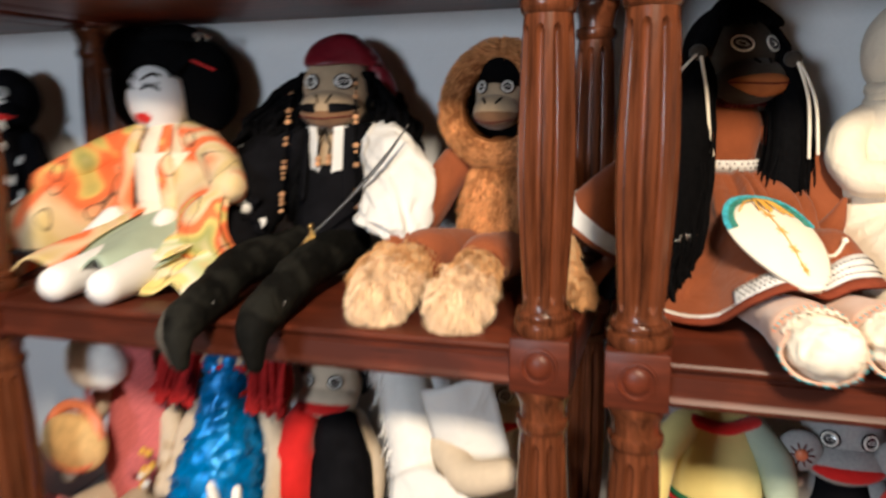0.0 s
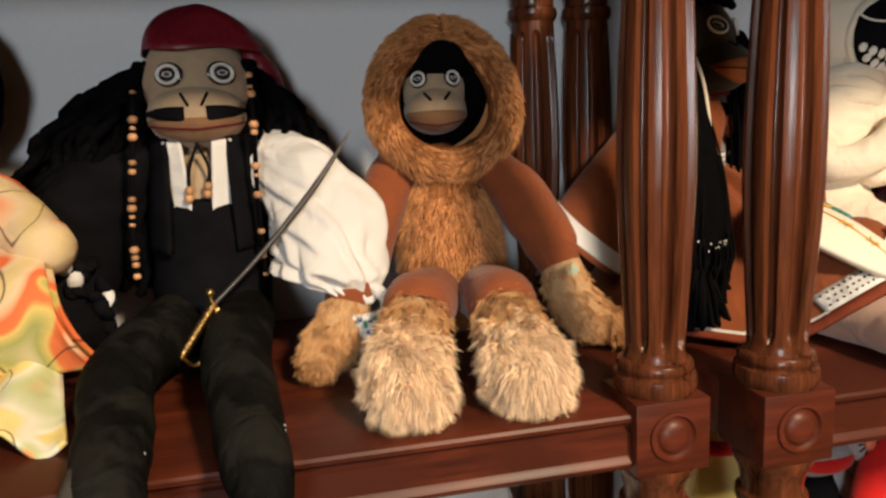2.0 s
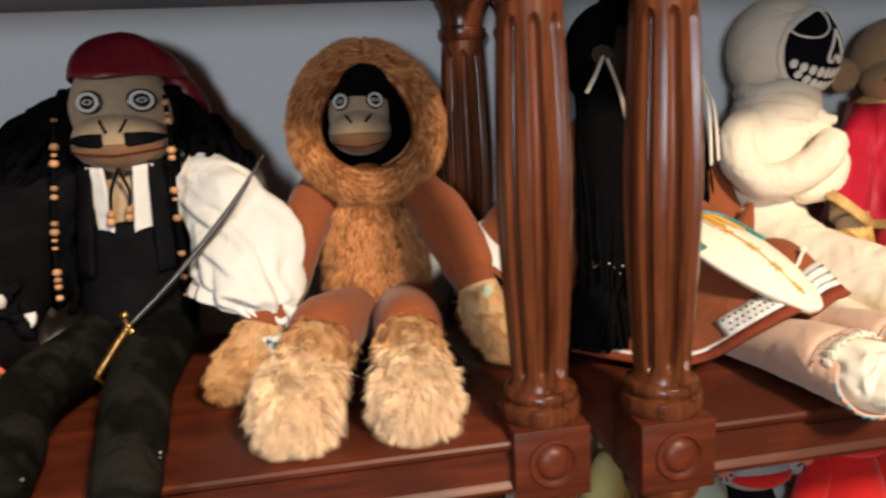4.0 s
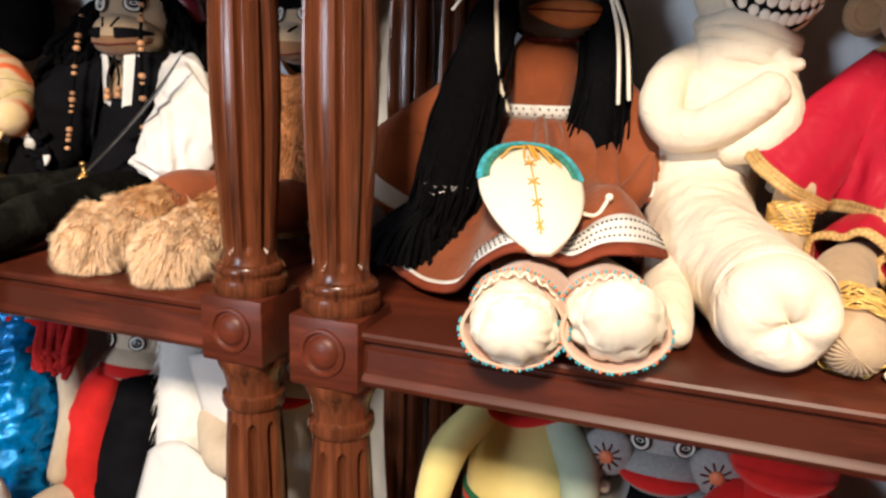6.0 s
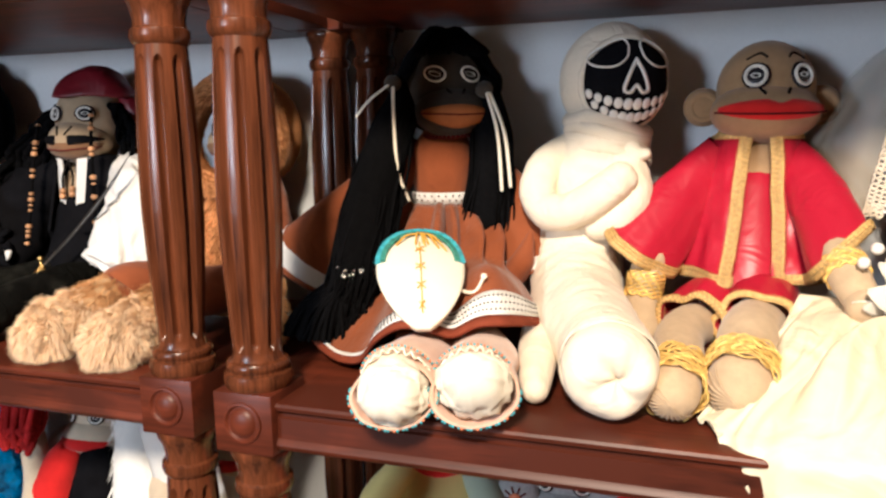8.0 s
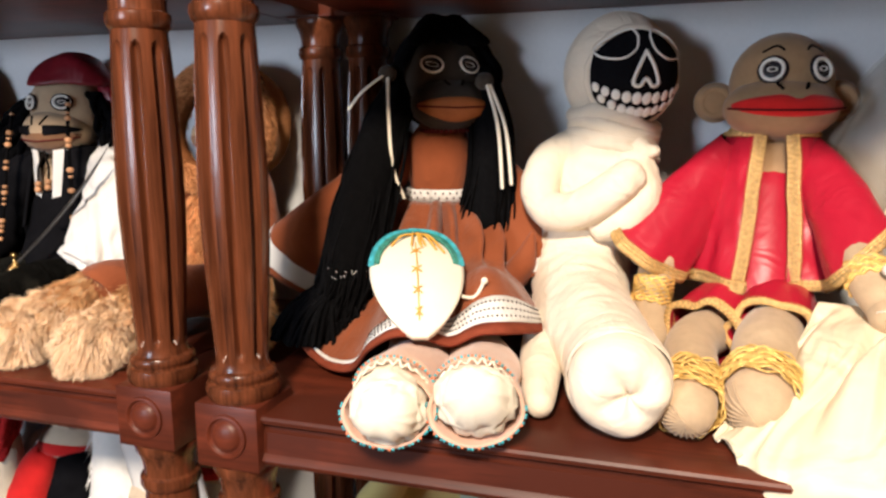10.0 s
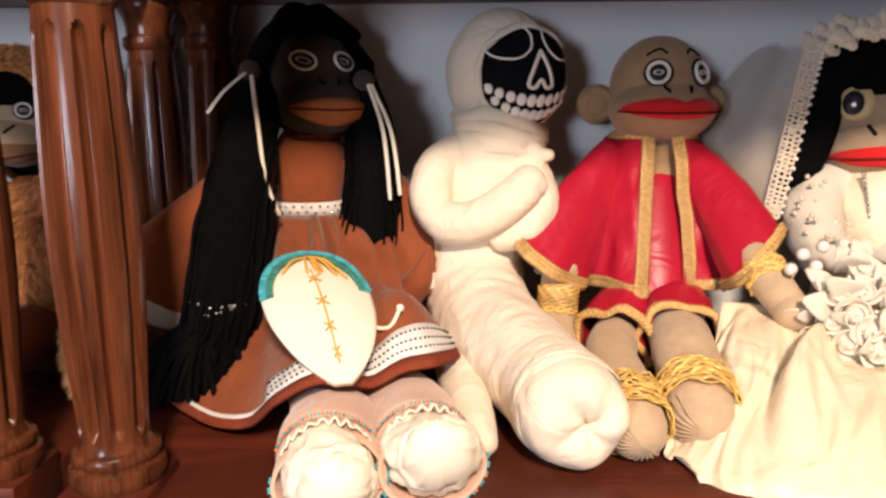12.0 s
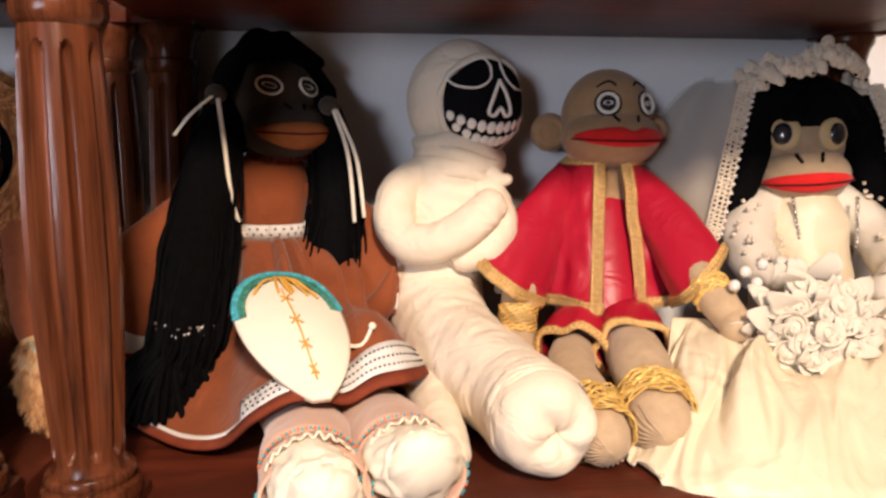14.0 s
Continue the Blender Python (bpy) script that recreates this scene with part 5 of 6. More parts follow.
    tube(s, [(-0.372, 0.283, 1.325), (-0.372, 0.272, 1.28), (-0.370, 0.255, 1.23)], [0.045, 0.050, 0.052], "black_cloth", 24, squash=0.9, round0=False, wrinkle=0.08)
    for x, z0, z1 in ((-0.379, 1.375, 1.345), (-0.363, 1.372, 1.348)):
        tube(s, [(-0.371, 0.243, 1.382), (x, 0.240, 1.362), (x - 0.002, 0.240, z1)], [0.0016], "thread_black", 5)
        blob(s, (x - 0.002, 0.239, z1 - 0.003), 0.0042, "bead_wood", 8)
        blob(s, (x - 0.003, 0.239, z1 - 0.010), 0.0042, "bead_wood", 8)
    # bead strings
    for path in ([(-0.322, 0.238, 1.444), (-0.321, 0.232, 1.40), (-0.323, 0.232, 1.34), (-0.322, 0.226, 1.262)], [(-0.419, 0.246, 1.43), (-0.423, 0.236, 1.38), (-0.429, 0.230, 1.32), (-0.428, 0.218, 1.272)]):
        tube(s, path, [0.0022], "black", 6, 6)
        n = 24
        for i in range(n):
            if i % 5 == 2 or rng.random() < 0.22:
                continue
            p = along(path, (i + 0.5) / n)
            r = rng.choice((0.0028, 0.0036, 0.0044))
            blob(s, p, (r, r, r * 0.85), "bead_wood", 8)
    # white sleeve with frilled cuff
    def crisp(q, t):
        drift = noise.noise(Vector((math.cos(q) * 1.3, math.sin(q) * 1.3, t * 2.5 + 1)))
        pleat = abs(((q * 8 / 6.2832 + 1.1 * drift + 0.6 * t) % 1.0) - 0.5) * 2
        facet = abs(((t * 4.2 + 1.5 * noise.noise(Vector((math.cos(q) * 1.7, math.sin(q) * 1.7, 5.0)))) % 1.0) - 0.5) * 2
        return 0.22 * (pleat - 0.5) * min(1, 0.35 + 1.2 * t) + 0.16 * (facet - 0.5) + 0.25 * drift
    loft(s, [((-0.330, 0.288, 1.375), (0.016, -0.010, 0.016), (0.0, -0.020, -0.010)), ((-0.297, 0.262, 1.350), (0.026, -0.010, 0.024), (-0.004, -0.032, -0.012)), ((-0.268, 0.235, 1.312), (0.043, 0.004, 0.020), (-0.006, -0.036, -0.006)),
             ((-0.258, 0.212, 1.276), (0.045, 0.010, 0.006), (0.0, -0.036, -0.004)), ((-0.252, 0.198, 1.252), (0.030, 0.006, -0.004), (0.0, -0.024, 0.0)), ((-0.246, 0.190, 1.242), (0.012, 0.0, -0.004), (0.0, -0.012, 0.0))], "white_cloth", 96, 14, crisp)
    for i in range(26):
        q = i / 26 * 6.283
        c = Vector((-0.240, 0.178, 1.240)) + Vector((0.019 * math.cos(q), 0.012 * math.sin(q), 0.012 * math.sin(q)))
        blob(s, c, (0.006, 0.005, 0.007), "white_cloth", 8, rng.uniform(-50, 50), rng.uniform(-50, 50))
    blob(s, (-0.237, 0.170, 1.222), (0.013, 0.012, 0.013), "white_cloth", 14)
    for i in range(10):
        blob(s, (-0.240 + rng.uniform(-0.008, 0.008), 0.158, 1.226 + rng.uniform(-0.006, 0.008)), 0.0022, rng.choice(("green_bead", "blue_sequin", "silver")), 6)
    # trousers and boots hanging over the shelf's edge
    for hip, knee, toe in (((-0.395, 0.25, 1.225), (-0.425, 0.120, 1.222), (-0.410, -0.018, 1.196)), ((-0.348, 0.25, 1.225), (-0.345, 0.120, 1.220), (-0.328, -0.012, 1.200))):
        hip, knee, toe = Vector(hip), Vector(knee), Vector(toe)
        tube(s, [hip, knee, knee.lerp(toe, 0.6), toe, toe + Vector((0.005, -0.024, -0.012)), toe + Vector((0.008, -0.028, -0.040))], [0.030, 0.026, 0.0235, 0.0215, 0.017, 0.009], "black_leather", 22, 7, wrinkle=0.10, freq=50)
        if hip.x < -0.37:
            tube(s, [knee.lerp(toe, 0.62) + Vector((-0.006, 0, 0)), toe + Vector((-0.007, 0.002, 0)), toe + Vector((-0.004, -0.023, -0.014)), toe + Vector((0.002, -0.027, -0.038))], [0.012, 0.018, 0.0155, 0.008], "grey_suede", 16, 6, wrinkle=0.1, freq=50)
        for i in range(14):
            blob(s, toe + Vector((0.018, 0.02 - i * 0.0036, 0.012 - i * 0.002)), 0.0010, "grey_knit", 5)
    s.thing("pirate_doll", (-0.37, 0.22, S0), "sock doll pirate with red bandana, beads and dreadlocks", "doll", "sock dolls")
    # sword
    s = Shape()
    root = tagged(new("sword"), "thin toy sword with brass hand guard, lying on a lap", "sword")
    root.location = (-0.362, 0.18, 1.247)
    tip, grip = Vector((-0.240, 0.205, 1.388)), Vector((-0.364, 0.180, 1.252))
    tube(s, [tip, tip.lerp(grip, 0.3) + Vector((0.004, 0, -0.004)), tip.lerp(grip, 0.7) + Vector((0.004, 0, -0.003)), grip], [0.0006, 0.0026, 0.0022, 0.0020], "steel", 8, 6, squash=0.35)
    s.part("blade", root)
    s = Shape()
    end = Vector((-0.392, 0.168, 1.214))
    tube(s, [grip, end], [0.0032], "brass", 10)
    for i in range(16):
        ring(s, grip.lerp(end, i / 15), end - grip, 0.0036, 0.0010, "brass", 12, 5)
    s.part("grip", root)
    s = Shape()
    tube(s, [grip, grip + Vector((0.004, -0.012, -0.020)), end + Vector((0.014, -0.012, -0.004)), end], [0.0016], "brass", 7, 8)
    blob(s, grip + Vector((-0.002, 0, 0.010)), 0.0040, "brass", 8)
    tube(s, [grip + Vector((-0.004, 0, 0.010)), grip, grip + Vector((0.006, -0.002, -0.008))], [0.0018], "brass", 7)
    s.part("guard", root, "curved brass hand guard")


def fur_doll():
    s = Shape()
    rng = random.Random(21)
    turn = -6
    head = Ball((-0.146, 0.305, 1.420), (0.034, 0.034, 0.042), turn)
    ball(s, head, "knit_grey", 28, 18)
    muz = Ball((-0.148, 0.287, 1.402), (0.031, 0.032, 0.024), turn)
    ball(s, muz, "knit_grey", 28, 18)
    patch(s, muz, lambda u: -62 + 45 * (2 * u - 1) ** 2, lambda u: -6 + 8 * math.sin(math.pi * u), -82, 82, "knit_tan", 0.0006, 24, 8, 0.001)
    stroke(s, muz, [(a, -34 + 12 * abs(a) / 70) for a in range(-66, 67, 11)], 0.0008, "lip_line", 0.0018)
    for w in (-1, 1):
        stroke(s, muz, [(w * 14, 24), (w * 30, 40)], 0.0015, "thread_black", 0.0005)
        button_eye(s, head, w * 29, 16, 0.0095, "button_white", "button_dark", 0.95)
    ball(s, Ball((-0.143, 0.318, 1.418), (0.056, 0.034, 0.056), turn), "black", 24, 16)
    for i in range(90):
        q = rng.uniform(0.2, 2.94)
        tube(s, [(-0.145 + 0.046 * math.cos(q), 0.292, 1.432 + 0.042 * math.sin(q)), (-0.145 + 0.036 * math.cos(q) + rng.uniform(-0.006, 0.006), 0.276, 1.432 + 0.034 * math.sin(q))], [0.0022], "black", 5, 2)
    # hood: a thick fur ring around the face, and its back
    hood = []
    for i in range(28):
        q = i / 28 * 6.283
        hood.append(((-0.142 + 0.060 * math.sin(q) * (1.0 - 0.10 * math.cos(q)), 0.271 + 0.013 * math.cos(q), 1.412 + 0.062 * math.cos(q)), q))
    pts = [p for p, q in hood] + [hood[0][0], hood[1][0]]
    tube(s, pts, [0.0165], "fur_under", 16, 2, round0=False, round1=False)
    ball(s, Ball((-0.143, 0.334, 1.415), (0.070, 0.026, 0.070), turn), "fur_brown", 24, 16)

    def fur_on(cells, key, length, width, droop, spread):
        hair(s, cells, key, length, width, droop, spread, rng)
    roots = []
    for i in range(16000):
        q, h = rng.uniform(0, 6.283), rng.uniform(-2.6, 2.6)
        c = along(pts, q / 6.283 * 28 / 29)
        rad = Vector((math.sin(q), 0, math.cos(q)))
        n = rad * math.cos(h) * 1.0 + Vector((0, -1, 0)) * math.sin(h)
        tang = Vector((math.cos(q), 0, -math.sin(q)))
        roots.append((c + n * 0.0164, n * 0.25 + tang * (0.9 if q < 3.14 else -0.9) + rad * 0.35))
    fur_on(roots, "fur_brown", 0.0075, 0.0004, 0.15, 0.16)
    ball(s, Ball((-0.144, 0.306, 1.456), (0.047, 0.040, 0.034), turn), "black", 24, 14)
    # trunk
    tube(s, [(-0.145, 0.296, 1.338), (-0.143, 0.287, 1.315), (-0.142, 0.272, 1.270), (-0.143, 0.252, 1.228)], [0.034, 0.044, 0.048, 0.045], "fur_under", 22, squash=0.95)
    trunk = [(-0.145, 0.296, 1.345), (-0.143, 0.287, 1.315), (-0.142, 0.272, 1.270), (-0.143, 0.252, 1.228)]
    roots = []
    for i in range(14000):
        t, a = rng.random(), rng.uniform(-1.9, 1.9)
        c = along(trunk, t)
        r = 0.036 + 0.014 * math.sin(min(1.57, t * 2.6))
        n = Vector((math.sin(a), -math.cos(a), 0))
        roots.append((c + n * (r - 0.001), n * 0.5 + Vector((0, 0, -1)) + Vector((0.5 * noise.noise(c * 60 + n * 3), 0, 0))))
    hair(s, roots, "fur_brown", 0.011, 0.0004, 0.1, 0.28, rng, 0.75)
    # arms: suede sleeves, furry mittens
    tube(s, [(-0.105, 0.285, 1.352), (-0.078, 0.25, 1.318), (-0.060, 0.215, 1.278), (-0.056, 0.205, 1.262)], [0.022, 0.026, 0.027, 0.022], "rust", 20, 6, wrinkle=0.14)
    tube(s, [(-0.056, 0.205, 1.262), (-0.052, 0.19, 1.245)], [0.017], "sage", 14)
    tube(s, [(-0.188, 0.288, 1.350), (-0.212, 0.262, 1.315), (-0.235, 0.225, 1.268), (-0.252, 0.195, 1.245)], [0.022, 0.025, 0.025, 0.022], "rust", 20, 6, wrinkle=0.14)
    limbs = [([(-0.053, 0.198, 1.252), (-0.050, 0.185, 1.228), (-0.036, 0.165, 1.208), (-0.022, 0.150, 1.203)], [0.020, 0.022, 0.020, 0.016], "fur", 6000, 0.010),
             ([(-0.255, 0.19, 1.232), (-0.272, 0.165, 1.214), (-0.282, 0.15, 1.205)], [0.022, 0.021, 0.017], "fur", 5000, 0.010)]
    # legs: suede above the knee, long pale fur below
    for hip, knee, mid, foot in (((-0.165, 0.245, 1.225), (-0.196, 0.155, 1.240), (-0.213, 0.105, 1.228), (-0.224, 0.062, 1.215)), ((-0.120, 0.245, 1.225), (-0.128, 0.150, 1.238), (-0.133, 0.100, 1.226), (-0.136, 0.060, 1.213))):
        tube(s, [hip, knee, Vector(knee).lerp(Vector(mid), 0.4)], [0.028, 0.030, 0.029], "rust", 22, 6, wrinkle=0.08)
        limbs.append(([Vector(knee).lerp(Vector(mid), 0.2), mid, foot], [0.026, 0.027, 0.027], "fur", 9000, 0.013))
        limbs.append(([Vector(mid).lerp(Vector(foot), 0.15), Vector(mid).lerp(Vector(foot), 0.6), foot, Vector(foot) + Vector((0, -0.012, -0.004))], [0.0255, 0.0275, 0.0295, 0.026], "fur_light", 20000, 0.016))
    for path, rr, key, count, length in limbs:
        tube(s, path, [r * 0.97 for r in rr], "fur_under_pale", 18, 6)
        rads = smooth_vals(rr, 8)
        roots = []
        for i in range(count):
            t, a = rng.random() ** 0.85, rng.uniform(0, 6.283)
            c = along(path, t)
            d = (along(path, min(1, t + 0.05)) - along(path, max(0, t - 0.05))).normalized()
            x = d.cross(Vector((0, 0, 1))).normalized()
            n = x * math.cos(a) + x.cross(d) * math.sin(a)
            if c.z + n.z * 0.03 < S0 + 0.004:
                continue
            r = rads[min(len(rads) - 1, int(t * (len(rads) - 1)))]
            roots.append((c + n * (r - 0.001), n * 0.26 + d * 1.0 + Vector((0, 0, -0.25))))
        for j in range(count // 5):
            a, w = rng.uniform(0, 6.283), math.sqrt(rng.random())
            d = (along(path, 1) - along(path, 0.9)).normalized()
            x = d.cross(Vector((0, 0, 1))).normalized()
            n = (x * math.cos(a) + x.cross(d) * math.sin(a)) * w
            c = along(path, 1) + n * rr[-1] + d * rr[-1] * math.sqrt(max(0, 1 - w * w)) * 0.95
            if c.z > S0 + 0.008:
                roots.append((c, n * 0.5 + d * 0.6 + Vector((0, 0, -0.6))))
        hair(s, [r for r in roots if r[0].z > S0 + 0.006], key, length * 0.85, 0.00038, 0.18, 0.34, rng, 1.15)
    s.v = [(x, y, max(z, S0 + 0.001)) if y > 0.014 else (x, y, z) for x, y, z in s.v]
    s.thing("fur_doll", (-0.145, 0.2, S0), "sock doll in a golden fur parka, hood and boots", "doll", "sock dolls")


def geisha_doll():
    s = Shape()
    rng = random.Random(31)
    turn = 0
    head = Ball((-0.655, 0.285, 1.425), (0.048, 0.044, 0.052), turn)
    ball(s, head, "porcelain", 32, 20)
    for w in (-1, 1):
        stroke(s, head, [(w * 10 - 8, 14), (w * 26 - 8, 20), (w * 42 - 8, 12)], 0.0018, "thread_black", 0.0006)
        stroke(s, head, [(w * 10 - 8, 30), (w * 28 - 8, 40), (w * 44 - 8, 36)], 0.0022, "thread_black", 0.0006)
        for i in range(5):
            stroke(s, head, [(w * (14 + 6 * i) - 8, 16), (w * (16 + 7 * i) - 8, 25)], 0.0007, "thread_black", 0.0006)
    patch(s, head, lambda u: -34 - 10 * math.sin(math.pi * u), lambda u: -30 + 10 * math.sin(math.pi * u) - 5 * math.exp(-((u - 0.5) / 0.1) ** 2), -28, 14, "red_felt", 0.001, 18, 5, 0.0015)
    blob(s, (-0.600, 0.286, 1.425), (0.006, 0.006, 0.013), "pearl", 10)
    # upswept hair
    for c, r in (((-0.655, 0.308, 1.474), (0.086, 0.042, 0.044)), ((-0.718, 0.305, 1.445), (0.036, 0.034, 0.060)), ((-0.585, 0.305, 1.440), (0.046, 0.034, 0.064)), ((-0.65, 0.312, 1.505), (0.060, 0.034, 0.028)), ((-0.715, 0.306, 1.490), (0.046, 0.036, 0.040))):
        blob(s, c, r, "black", 26, wrinkle=0.08, freq=40)
    for i in range(90):
        a = radians(rng.uniform(-80, 80))
        tube(s, [(-0.655 + 0.040 * math.sin(a), 0.262, 1.452 + 0.022 * math.cos(a)), (-0.655 + 0.066 * math.sin(a), 0.278, 1.478 + 0.026 * math.cos(a)), (-0.655 + 0.055 * math.sin(a), 0.31, 1.500 + 0.018 * math.cos(a))], [0.0030], "black", 5, 4)
    tube(s, [(-0.60, 0.280, 1.480), (-0.545, 0.262, 1.462)], [0.0016], "red_felt", 6)
    for c in ((-0.722, 0.285, 1.500), (-0.575, 0.285, 1.510)):
        for i in range(8):
            blob(s, Vector(c) + Vector((rng.uniform(-0.014, 0.014), 0, rng.uniform(-0.006, 0.006))), 0.003, "silver", 6)
    # body, obi
    tube(s, [(-0.645, 0.285, 1.375), (-0.638, 0.272, 1.34), (-0.630, 0.262, 1.275), (-0.625, 0.24, 1.225)], [0.030, 0.044, 0.048, 0.054], "cream", 20)
    obi = lambda u, v: (-0.632 + 0.046 * math.sin((u - 0.5) * 3.6), 0.262 - 0.047 * math.cos((u - 0.5) * 3.6), 1.276 + 0.074 * v)
    sheet(s, obi, 24, 8, "cream_white", 0.003)
    sheet(s, lambda u, v: Vector(obi(u, -0.36 + 0.35 * v)), 24, 4, "sage", 0.004)
    # kimono sleeves and skirts
    for side in (-1, 1):
        top = [(-0.645 + side * 0.036, 0.282, 1.372), (-0.640 + side * 0.095, 0.25, 1.345), (-0.640 + side * 0.150, 0.195, 1.308)]
        low = [(-0.640 + side * 0.045, 0.225, 1.245), (-0.640 + side * 0.105, 0.150, 1.222), (-0.640 + side * 0.192, 0.140, 1.222)]

        def sleeve(u, v, top=top, low=low, side=side):
            p = along(top, u).lerp(along(low, u), v)
            p.y -= 0.040 * math.sin(math.pi * v) * (0.5 + 0.5 * u)
            p += Vector((0, -1, 0.3)) * (0.007 * math.sin(u * 9 + v * 4) + 0.006 * noise.noise(p * 22))
            return p
        g = sleeve if side > 0 else (lambda u, v, f=sleeve: f(1 - u, v))
        sheet(s, g, 40, 30, "kimono", 0.003)
        sheet(s, lambda u, v, g=g: Vector(g(u, v)) + Vector((0, 0.016, 0.0)), 30, 20, "kimono", 0.003)
        tube(s, top, [0.020, 0.026, 0.024], "kimono", 16, 6, wrinkle=0.15)
        lap = [(-0.645 + side * 0.024, 0.252, 1.385), (-0.640 + side * 0.030, 0.222, 1.34), (-0.636 + side * 0.040, 0.212, 1.27)]
        tube(s, lap, [0.008, 0.012, 0.014], "kimono", 12, 6, squash=0.4)
        tube(s, [(-0.64 + side * 0.045, 0.2, 1.26), (-0.640 + side * 0.05, 0.16, 1.235)], [0.016], "porcelain", 12)
    robe = lambda u, v: Vector((-0.70 + 0.175 * u + 0.012 * math.sin(v * 5 + u * 6), 0.235 - 0.185 * v, 1.262 - 0.055 * v ** 0.8 + 0.012 * math.sin(u * 13) * v + 0.018 * math.sin(math.pi * u)))
    sheet(s, robe, 40, 24, "sage", 0.003, u0=0.25, u1=0.95)
    sheet(s, lambda u, v: robe(u, v) + Vector((0, -0.003, 0.006)), 24, 16, "kimono_yellow", 0.003, u0=0.80, u1=1.02, v1=0.7)
    sheet(s, lambda u, v: robe(u, v) + Vector((0, -0.003, 0.006)), 20, 24, "kimono", 0.003, u0=-0.1, u1=0.33)
    # hanging yellow corner
    corner = lambda u, v: Vector((-0.565 + 0.080 * u + 0.030 * v, 0.170 - 0.110 * v + 0.02 * u + 0.01 * math.sin(u * 5), 1.246 - 0.046 * v - 0.010 * u + 0.008 * math.sin(u * 9 + v * 4)))
    sheet(s, corner, 24, 20, "kimono_yellow", 0.003)
    for x0, x1 in ((-0.640, -0.628), (-0.590, -0.558)):
        tube(s, [(x0, 0.20, 1.222), (x1, 0.09, 1.212), (x1 + 0.003, 0.030, 1.208)], [0.024, 0.023, 0.0215], "porcelain", 18)
    s.thing("geisha_doll", (-0.64, 0.2, S0), "white-faced doll in an orange and yellow printed kimono", "doll", "sock dolls")


def simple_body(s, c, keys, h=0.30, turn=0):
    """Head, muzzle, trunk and limbs of a seated doll on the lower shelf."""
    x, y, z = c
    body, skin = keys
    tube(s, [(x, y, z + h * 0.62), (x, y - 0.01, z + h * 0.45), (x, y - 0.02, z + h * 0.22), (x, y - 0.03, z + 0.04)], [0.030, 0.042, 0.048, 0.040], body, 18)
    for w in (-1, 1):
        tube(s, [(x + w * 0.035, y, z + h * 0.58), (x + w * 0.075, y - 0.03, z + h * 0.40), (x + w * 0.085, y - 0.07, z + h * 0.20)], [0.018, 0.018, 0.015], skin, 14)
        tube(s, [(x + w * 0.025, y - 0.03, z + 0.03), (x + w * 0.04, y - 0.13, z + 0.035), (x + w * 0.045, y - 0.20, z + 0.025)], [0.026, 0.024, 0.023], skin, 16)
    head = Ball((x, y + 0.005, z + h * 0.80), (0.046, 0.042, 0.050), turn)
    ball(s, head, skin, 24, 16)
    muz = Ball((x, y - 0.015, z + h * 0.72), (0.046, 0.038, 0.028), turn)
    ball(s, muz, skin, 24, 16)
    patch(s, muz, lambda u: -6 - 22 * math.sin(math.pi * u), lambda u: -2 + 14 * math.sin(math.pi * u), -66, 66, "red_felt", 0.001, 20, 5, 0.002)
    for a in (-27, 27):
        button_eye(s, head, a, 12, 0.012, "button_white", "button_dark", 0.9)
    return head, muz


